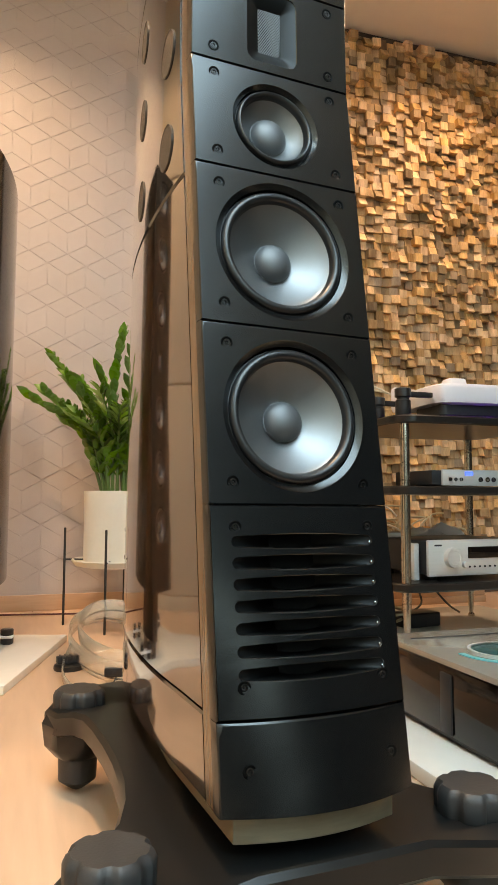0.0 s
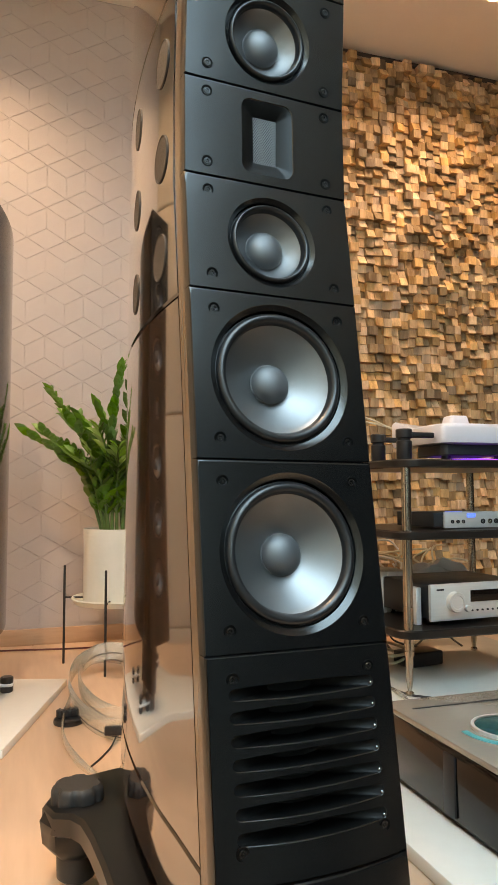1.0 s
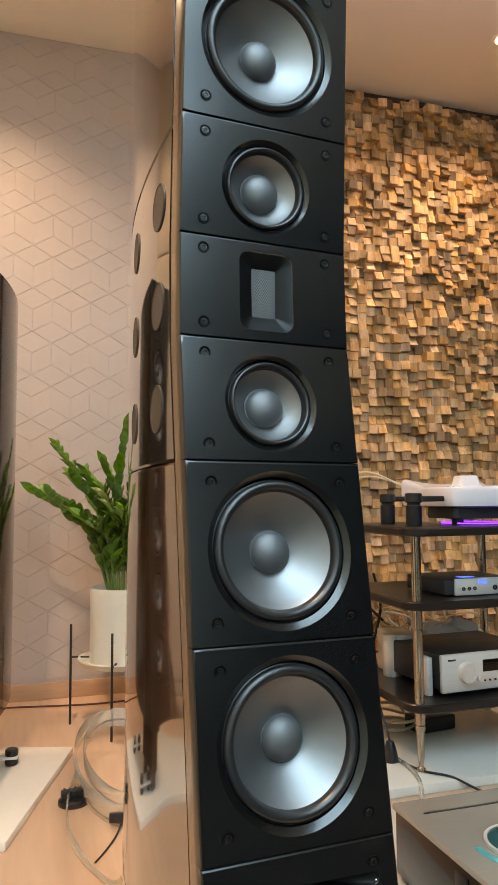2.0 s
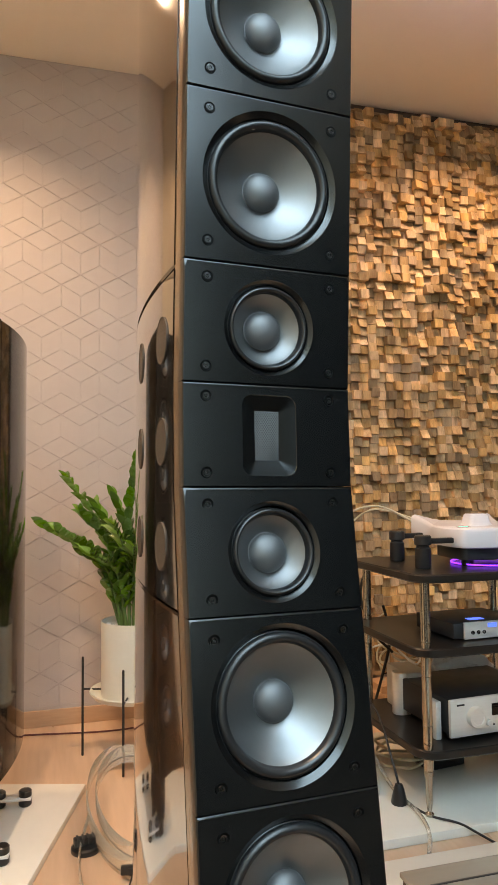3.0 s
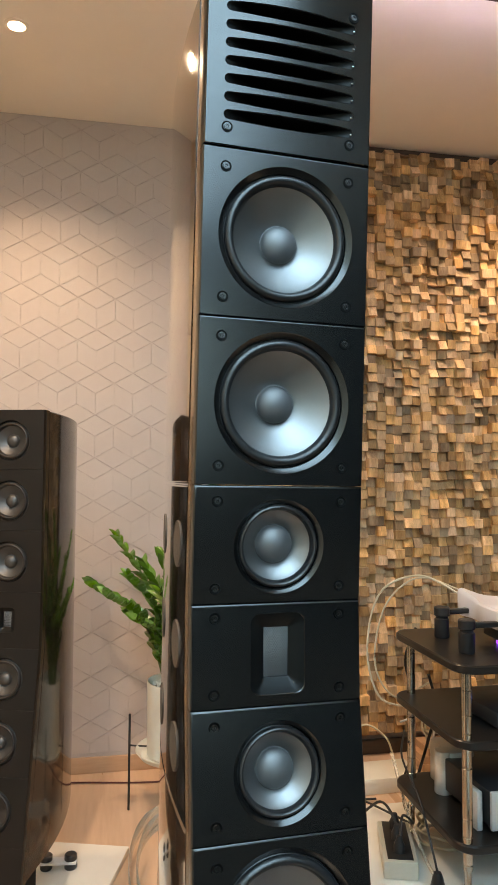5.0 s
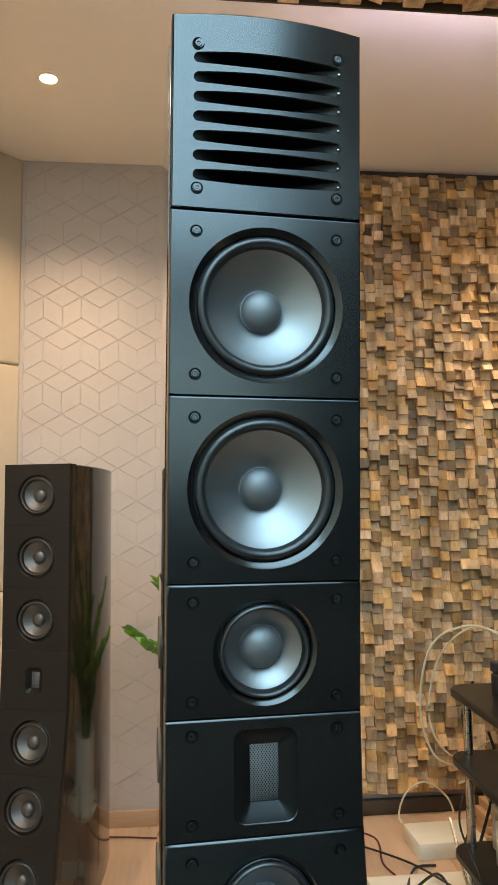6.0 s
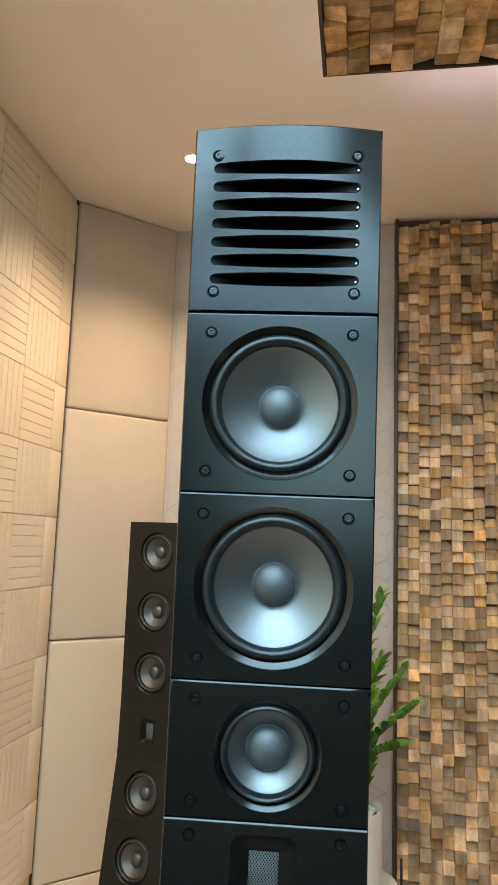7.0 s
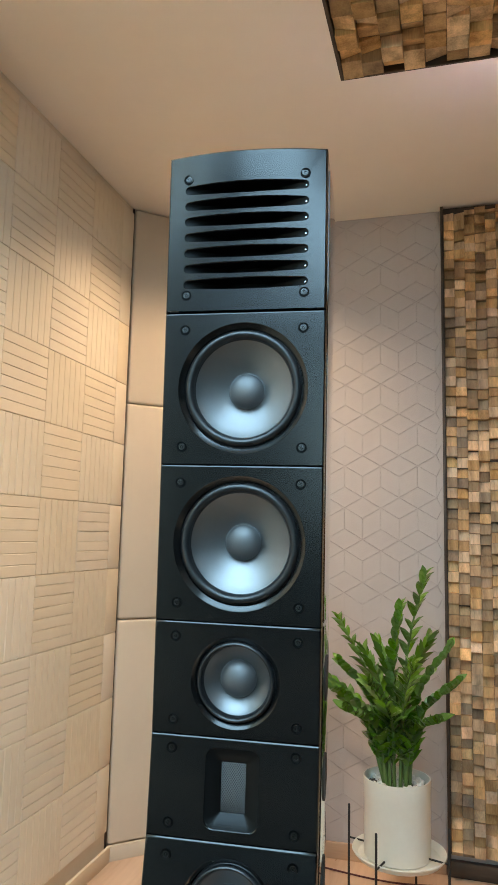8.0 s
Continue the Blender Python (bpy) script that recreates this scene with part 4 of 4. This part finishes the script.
for yy in (-0.275, -0.575):
    part("side_pillar", box(0.006, 0.040, 0.122, (0.004, yy, 0.018), 0.002), M_DARKCASE, low, "dark metal side pillar")
part("skirt", box(0.545, 0.825, 0.010, (0.286, -0.426, 0.0035), 0.002), M_DARKCASE, low)
part("top_seam", box(0.50, 0.006, 0.002, (0.29, -0.075, 0.1692), 0.0006), M_DARKCASE, low)
for fx in (0.06, 0.5):
    for fy in (-0.06, -0.78):
        part("foot", lathe([(0.02, 0), (0.02, 0.004)], 16, at=(fx, fy, 0)), M_RUBBER, low)
part("dial_disc", lathe([(0.075, 0.1690), (0.075, 0.1735), (0.070, 0.1745)], 48, at=(0.165, -0.265, 0)), M_TEALDARK, low, "dark teal dial disc")
part("dial_rim", lathe([(0.075, 0.169), (0.083, 0.169), (0.083, 0.1765), (0.076, 0.1765)], 48, at=(0.165, -0.265, 0), caps=(False, False)), M_SILVER, low)
bm = bmesh.new()
rows = []
for i in range(25):
    a = radians(170 + 125 * i / 24)
    rows.append([(0.165 + r * math.cos(a), -0.265 + r * math.sin(a), z) for r, z in ((0.098, 0.1692), (0.098, 0.1715), (0.112, 0.1715), (0.112, 0.1692))])
part("lit_arc", loft(rows, (True, True)), M_TEAL, low, "teal lit arc meter")

# mains box, white box, plugs and leads on the floor
mains = thing("mains_distributor", "beige metal mains distributor with black plugs", "power strip", pose(1.30, 2.43, 0.0355, 0, 0, -17))
part("case", box(0.12, 0.30, 0.062, (0.0, 0, 0), 0.006), M_CORK, mains)
part("socket_plate", box(0.09, 0.27, 0.003, (0.0, 0, 0.0622), 0.001), M_BLACK, mains)
for i in range(3):
    part("plug", lathe([(0.020, 0.0652), (0.020, 0.09), (0.013, 0.105), (0.010, 0.12)], 16, at=(0.0, -0.085 + i * 0.085, 0)), M_BLACK, mains, "black mains plug")
thing("white_box", "white flat box on the floor by the block wall", "box", pose(1.515, 3.10, FLOOR, 0, 0, 2), "", "", box(0.30, 0.20, 0.07, (0, 0, 0), 0.006), M_CERAMIC)
thing("black_adapter", "black cone-shaped lead adapter on the floor", "adapter", pose(1.350, 2.20, 0.0355), "", "", lathe([(0.026, 0), (0.028, 0.006), (0.018, 0.05), (0.012, 0.065)], 20), M_RUBBER)
split = thing("cable_splitter", "small round black cable splitter on the laminate floor", "splitter", pose(0.312, 2.262, FLOOR, 0, 0, 8))
part("base", lathe([(0.044, 0), (0.046, 0.004), (0.045, 0.014), (0.038, 0.019)], 32), M_RUBBER, split)
part("clip", box(0.072, 0.030, 0.022, (0, 0.004, 0.0185), 0.004), M_BLACK, split, "ribbed black clip")
for kx in (-0.024, -0.008, 0.008, 0.024):
    part("rib", box(0.006, 0.032, 0.024, (kx, 0.004, 0.019), 0.001, 1), M_RUBBER, split)

planks = thing("plank_stack", "stack of pale wooden planks behind the rack", "planks", pose(2.08, 3.18, FLOOR, 0, 0, 1))
for k in range(4):
    part("plank", box(0.78 - 0.03 * k, 0.15, 0.034, (0.012 * (k % 2), 0.006 * k, 0.0355 * k), 0.003), M_BASE, planks)


def cable(name, label, points, radius, material, flat=1.0):
    return thing(name, label, "cable", None, "", "", tube(points, radius, 8, 8, flat), material)


# wide clear-jacketed speaker cable lying in loops beside the walnut cabinet
for k, (cx, cy, rx, ry, zc, lift) in enumerate(((0.475, 2.44, 0.148, 0.40, 0.055, 0.022), (0.485, 2.38, 0.132, 0.32, 0.090, 0.030))):
    pts = [(cx + rx * math.cos(radians(a)), cy + ry * math.sin(radians(a)), zc + lift * math.sin(radians(a))) for a in range(20, 381, 20)]
    cable("speaker_cable", "wide clear-jacketed speaker cable coiled on the floor", pts, 0.0040, M_CLEAR, 8.0)
    cable("cable_core", "thin dark conductor inside the clear cable", [(p[0], p[1], p[2] - 0.018 + 0.010 * k) for p in pts], 0.0026, M_CABLE)
cable("speaker_cable", "wide clear-jacketed speaker cable running to the loudspeaker", [(0.33, 2.40, 0.05), (0.29, 2.2, 0.022), (0.30, 1.95, 0.022), (0.38, 1.72, 0.02), (0.42, 1.60, 0.2), (0.42, 1.53, 0.40)], 0.004, M_CLEAR, 4)
thing("cable_tag", "dark metal tag clamped on the clear speaker cable", "tag", pose(0.425, 2.055, 0.022, 0, 0, -12), "", "", box(0.055, 0.014, 0.026, (0, 0, 0), 0.003, 2, box(0.018, 0.018, 0.018, (0.0, 0, 0.004), 0.004, 2)), M_BLACK)
cable("tag_cord", "thin dark cord trailing from the cable tag on the floor", [(0.43, 2.05, 0.02), (0.41, 2.00, 0.010), (0.375, 1.93, 0.008), (0.345, 1.88, 0.0075)], 0.0025, M_CABLE)
cable("floor_cable", "thin dark red cable along the skirting", [(-0.3, 3.41, FLOOR + 0.005), (0.1, 3.36, FLOOR + 0.005), (0.5, 3.30, FLOOR + 0.005), (0.9, 3.36, FLOOR + 0.005), (1.222, 3.244, FLOOR + 0.005), (1.21, 2.99, FLOOR + 0.005), (1.235, 2.82, FLOOR + 0.005), (1.16, 2.4, FLOOR + 0.005)], 0.004, M_REDCABLE)
cable("rack_cable", "cream interconnect cable arching behind the rack", [(1.62, 2.56, 0.97), (1.50, 2.66, 1.03), (1.36, 2.74, 0.95), (1.31, 2.76, 0.72), (1.36, 2.76, 0.52), (1.48, 2.75, 0.47)], 0.0045, M_CREAMCABLE)
cable("rack_cable", "cream interconnect cable arching behind the rack", [(1.64, 2.60, 0.98), (1.52, 2.73, 1.01), (1.40, 2.79, 0.88), (1.36, 2.80, 0.64), (1.45, 2.79, 0.50), (1.60, 2.78, 0.56)], 0.004, M_CREAMCABLE)
cable("rack_cable", "black lead hanging behind the rack shelves", [(1.52, 2.74, 0.80), (1.48, 2.76, 0.66), (1.53, 2.76, 0.50), (1.62, 2.75, 0.40)], 0.006, M_CABLE)
cable("rack_cable", "black lead hanging behind the rack shelves", [(1.58, 2.75, 0.60), (1.62, 2.77, 0.46), (1.58, 2.76, 0.32), (1.48, 2.74, 0.06)], 0.006, M_CABLE)
cable("mains_lead", "black mains lead on the floor", [(1.304, 2.43, 0.15), (1.28, 2.54, 0.19), (1.22, 2.68, 0.06), (1.32, 2.92, 0.02), (1.42, 2.95, FLOOR + 0.006)], 0.005, M_CABLE)
cable("mains_lead", "black mains lead on the floor", [(1.279, 2.349, 0.15), (1.31, 2.40, 0.20), (1.40, 2.54, 0.10), (1.30, 2.9, 0.05), (1.1, 3.2, FLOOR + 0.006)], 0.0045, M_CABLE)
cable("mains_lead", "black mains lead on the floor", [(1.350, 2.20, 0.095), (1.345, 2.23, 0.16), (1.35, 2.34, 0.28), (1.36, 2.52, 0.36), (1.44, 2.68, 0.40)], 0.004, M_CABLE)
cable("mains_lead", "black mains lead on the floor", [(1.375, 2.165, 0.041), (1.40, 2.08, 0.040), (1.46, 2.01, 0.040), (1.50, 1.96, 0.024), (1.53, 1.92, 0.011)], 0.004, M_CABLE)
cable("clear_lead", "clear plastic lead on the floor", [(1.40, 2.72, 0.30), (1.40, 2.55, 0.12), (1.38, 2.32, 0.046), (1.37, 2.12, 0.044), (1.35, 2.02, 0.044), (1.33, 1.965, 0.028), (1.30, 1.92, 0.013)], 0.007, M_CLEAR)
cable("white_lead", "white lead arching over the white box", [(1.36, 3.19, 0.08), (1.345, 3.2, 0.11), (1.38, 3.2, 0.20), (1.469, 3.2, 0.246), (1.567, 3.2, 0.18), (1.598, 3.19, 0.105)], 0.0045, M_CREAMCABLE)
coil = [(1.52 + 0.09 * math.cos(a * 0.7) + 0.012 * math.sin(a * 2.3), 2.50 + 0.11 * math.sin(a * 0.7) + 0.01 * math.cos(a * 1.7), 0.045 + 0.006 * a * 0.5) for a in range(0, 24)]
cable("coiled_lead", "cream lead coiled on the platform under the rack", coil, 0.006, M_CREAMCABLE)
thing("black_supply", "small black supply box under the rack", "adapter", pose(1.66, 2.46, 0.0355, 0, 0, 8), "", "", box(0.17, 0.10, 0.055, (0, 0, 0), 0.008, 3), M_RUBBER)

# crumpled bag behind the amplifier
bag = bmesh.new()
bmesh.ops.create_icosphere(bag, subdivisions=3, radius=1.0)
crush = random.Random(9)
for v in bag.verts:
    k = 0.78 + 0.34 * crush.random()
    v.co = (v.co.x * 0.15 * k, v.co.y * 0.055 * k, max(0.0, 0.085 + v.co.z * 0.095 * k))
thing("crumpled_bag", "crumpled white plastic bag behind the amplifier", "plastic bag", pose(1.83, 2.565, 0.2518), "", "", bag, M_BAG)

rnd = random.Random(21)
for k in range(9):
    x0, z0 = rnd.uniform(1.62, 2.0), rnd.uniform(0.36, 0.50)
    pts = [(x0 + 0.07 * math.cos(q * 1.1 + k) + 0.02 * q * rnd.uniform(-1, 1), 2.76 + 0.03 * math.sin(q + k) + 0.006 * k, z0 + 0.06 * math.sin(q * 1.1 + k) - 0.012 * q) for q in range(9)]
    cable("rack_cable", rnd.choice(("tangled cream lead behind the amplifier", "tangled white lead behind the amplifier")), pts, 0.0045, M_CREAMCABLE if k % 3 else M_STRAP)
for k in range(5):
    x0 = 1.50 + 0.11 * k
    cable("rack_cable", "black lead drooping below the rack shelf", [(x0, 2.72, 0.30), (x0 + rnd.uniform(-.05, .05), 2.75, 0.18), (x0 + rnd.uniform(-.05, .05), 2.73, 0.08), (x0 + rnd.uniform(-.1, .1), 2.66, 0.0415)], 0.0045, M_CABLE)

# ---- ceiling fittings ----
# Fittings for all four lamps, the two added ones included.
for i, (lx, ly) in enumerate(DOWNLIGHTS):
    dl = thing("downlight", "small round recessed warm ceiling downlight, front two added", "downlight", pose(lx, ly, CEIL), "ceiling downlights")
    part("trim_ring", lathe([(0.034, -0.001), (0.048, -0.001), (0.048, -0.004), (0.034, -0.007)], 32, caps=(False, False)), M_CEIL, dl)
    part("lens", lathe([(0.033, -0.001), (0.033, -0.004), (0.015, -0.005)], 32), M_LAMP, dl, "glowing warm lens")
# Unseen panels, added and placed from the cool reflections on the baffle and cones.
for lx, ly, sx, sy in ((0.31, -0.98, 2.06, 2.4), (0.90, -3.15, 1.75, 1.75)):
    cl = thing("ceiling_light", "unseen cool ceiling light panel, placed to match reflections", "ceiling light", pose(lx, ly, CEIL), "cool ceiling lights")
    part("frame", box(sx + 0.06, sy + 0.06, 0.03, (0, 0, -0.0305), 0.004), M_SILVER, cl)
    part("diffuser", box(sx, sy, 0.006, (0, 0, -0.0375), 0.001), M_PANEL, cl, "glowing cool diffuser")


def block_mesh(bm, x, y, z, w, h, d, kind, rnd, face=-1):
    """A wooden block with its back at y and its face d in front, flat or cut at a slant."""
    t = [0.0, 0.0, 0.0, 0.0]
    s = min(0.92 * d, rnd.uniform(0.016, 0.034) if kind in (2, 5, 6) else rnd.uniform(0.008, 0.020))
    if kind == 1:
        t = [s, s, 0, 0]
    elif kind == 2:
        t = [0, 0, s, s]
    elif kind == 3:
        t = [s, 0, 0, s]
    elif kind == 4:
        t = [0, s, s, 0]
    elif kind == 5:
        t = [0, s * 0.5, s, s * 0.5]
    elif kind == 6:
        t = [s * 0.5, 0, s * 0.5, s]
    c = [(-w / 2, -h / 2), (w / 2, -h / 2), (w / 2, h / 2), (-w / 2, h / 2)]
    back = [bm.verts.new((x + a, y, z + b)) for a, b in c]
    mid = [bm.verts.new((x + a, y - (d - q) + 0.0016, z + b)) for (a, b), q in zip(c, t)]
    top = [bm.verts.new((x + a * 0.955, y - (d - q), z + b * 0.955)) for (a, b), q in zip(c, t)]
    for p, r in ((back, mid), (mid, top)):
        for i in range(4):
            j = (i + 1) % 4
            bm.faces.new((p[i], p[j], r[j], r[i]))
    bm.faces.new(top)


def raw(name, bm, material, parent, label=""):
    bm.normal_update()
    bmesh.ops.recalc_face_normals(bm, faces=bm.faces)
    me = bpy.data.meshes.new(name)
    bm.to_mesh(me)
    bm.free()
    me.materials.append(material)
    return part(name, me, None, parent, label)


# hung ceiling panel of wooden blocks
CPX0, CPX1, CPY0, CPY1, CPZ = 0.457, 2.65, 0.80, 1.910, 2.955
rnd = random.Random(11)
cp = thing("ceiling_block_panel", "hung ceiling panel of rough brown wooden blocks", "ceiling panel", pose((CPX0 + CPX1) / 2, (CPY0 + CPY1) / 2, CPZ), kind="structure")
bm = box(CPX1 - CPX0, CPY1 - CPY0, 0.04, (0, 0, 0.030), 0.002)
for sx in (-1, 1):
    box(0.010, CPY1 - CPY0, 0.08, (sx * ((CPX1 - CPX0) / 2 - 0.005), 0, 0.0), 0.001, 1, bm)
for sy in (-1, 1):
    box(CPX1 - CPX0 - 0.021, 0.010, 0.08, (0, sy * ((CPY1 - CPY0) / 2 - 0.005), 0.0), 0.001, 1, bm)
part("tray", bm, M_DARKWOOD, cp, "dark tray edge")
for sx in (-0.6, 0.6):
    for sy in (-0.4, 0.4):
        part("hanger", lathe([(0.004, 0.07), (0.004, CEIL - CPZ)], 10, at=(sx, sy, 0)), M_STEEL, cp)
part("led_strip", box(1.7, 0.02, 0.008, (0.15, (CPY1 - CPY0) / 2 - 0.03, 0.0705), 0.001), M_LED, cp, "violet-white led strip on the upper edge")
bm = bmesh.new()
pitch = 0.0615
for i in range(int((CPX1 - CPX0 - 0.02) / pitch)):
    off = rnd.uniform(-0.5, 0.0) * pitch
    y = (CPY1 - CPY0) / 2 - 0.011 + off * 0.4
    while y > -(CPY1 - CPY0) / 2 + pitch:
        h = pitch * rnd.uniform(0.9, 1.12)
        block_mesh(bm, CPX0 + 0.012 + pitch * (i + 0.5) - (CPX0 + CPX1) / 2, 0, y - h / 2, pitch * 0.985, h * 0.985, 0.012 + 0.032 * rnd.random(), rnd.choice((0, 0, 0, 1, 2, 3, 4)), rnd)
        y -= h
for v in bm.verts:
    v.co = (v.co.x, v.co.z, 0.031 + v.co.y)
raw("block_field", bm, M_BLOCK, cp, "uneven brown wooden blocks")

# cream grooved tiles on the left wall
TS = 0.305
bm = bmesh.new()
for i in range(7):
    w = TS / 7
    box(0.010, w - 0.0020, TS - 0.0035, (0, -TS / 2 + w * (i + 0.5), -TS / 2 + 0.0015), 0.0018, 1, bm)
box(0.005, TS - 0.001, TS - 0.001, (-0.004, 0, -TS / 2), 0, 1, bm)
tile_v = finish("wall_tile", bm, M_CREAM)
for r in range(11):
    zc = 2.58 - 0.1525 + TS * (2 - r) + 0.0
    for c in range(14):
        yc = 2.655 + TS / 2 - TS * c
        if zc + TS / 2 > CEIL + 0.02 or zc - TS / 2 < FLOOR + 0.03:
            continue
        part("wall_tile", tile_v, None, wall_left, "", pose(XL - 0.0045 - wall_left.location.x, yc, zc, 90 if (r + c) % 2 else 0, 0, 0))
cut = finish("wall_tile", box(0.012, 0.118, TS - 0.003, (0, 0, -TS / 2), 0.002), M_CREAM)
for r in range(11):
    zc = 2.58 - 0.1525 + TS * (2 - r)
    if zc + TS / 2 < CEIL and zc - TS / 2 > FLOOR + 0.03:
        part("wall_tile", cut, None, wall_left, "", pose(XL - 0.0055, 3.020, zc))

# wooden block wall
X0, BP = 0.742, 0.050
thing_bw = thing("block_wall", "wall of rough square brown wooden blocks at uneven depths", "wall panel", None, "", "structure",
                 box(XR - X0, 0.03, CEIL - 0.004 - FLOOR - 0.102, ((XR + X0) / 2, WALL - 0.0155, FLOOR + 0.102), 0), M_DARKWOOD)
part("edge_trim", box(0.014, 0.075, CEIL - FLOOR - 0.112, (X0 + 0.007, WALL - 0.039, FLOOR + 0.102), 0.002), M_DARKWOOD, thing_bw, "dark edge trim")
rnd = random.Random(7)
shapes = []
for kind in (0, 0, 0, 2, 2, 5, 5, 6, 3):
    for d in (0.024, 0.036, 0.050):
        b2 = bmesh.new()
        block_mesh(b2, 0, 0, 0, BP * 0.985, BP * 0.975, d, kind, rnd)
        b2.normal_update()
        bmesh.ops.recalc_face_normals(b2, faces=b2.faces)
        me = bpy.data.meshes.new("wood_block")
        b2.to_mesh(me)
        b2.free()
        me.materials.append(M_BLOCK_ONE)
        shapes.append(me)
bm = bmesh.new()
for i in range(int((XR - X0 - 0.02) / BP)):
    x = X0 + 0.016 + BP * (i + 0.5)
    z = FLOOR + 0.104 + rnd.uniform(0, 0.6) * BP
    if z - FLOOR - 0.104 > 0.012:
        block_mesh(bm, x, WALL - 0.03, (z + FLOOR + 0.104) / 2, BP * 0.985, z - FLOOR - 0.106, 0.02, 0, rnd)
    while z < CEIL - 0.045:
        h = BP
        single = 0.75 < x < 1.33 and 1.12 < z < 2.40
        if single:
            part("wood_block", rnd.choice(shapes), None, thing_bw, "", Matrix.Translation((x, WALL - 0.031 + rnd.uniform(0.0, 0.008), z + h / 2)))
        else:
            h = min(BP, CEIL - 0.030 - z)
            if h > 0.01:
                block_mesh(bm, x, WALL - 0.031, z + h / 2, BP * 0.985, h * 0.975, rnd.choice((0.014, 0.022, 0.030, 0.038, 0.046, 0.056)), rnd.choice((0, 0, 0, 2, 2, 5, 5, 6, 3)), rnd)
        z += BP
tagged(raw("block_field", bm, M_BLOCK, thing_bw, "uneven brown wooden blocks"), kind="stuff")
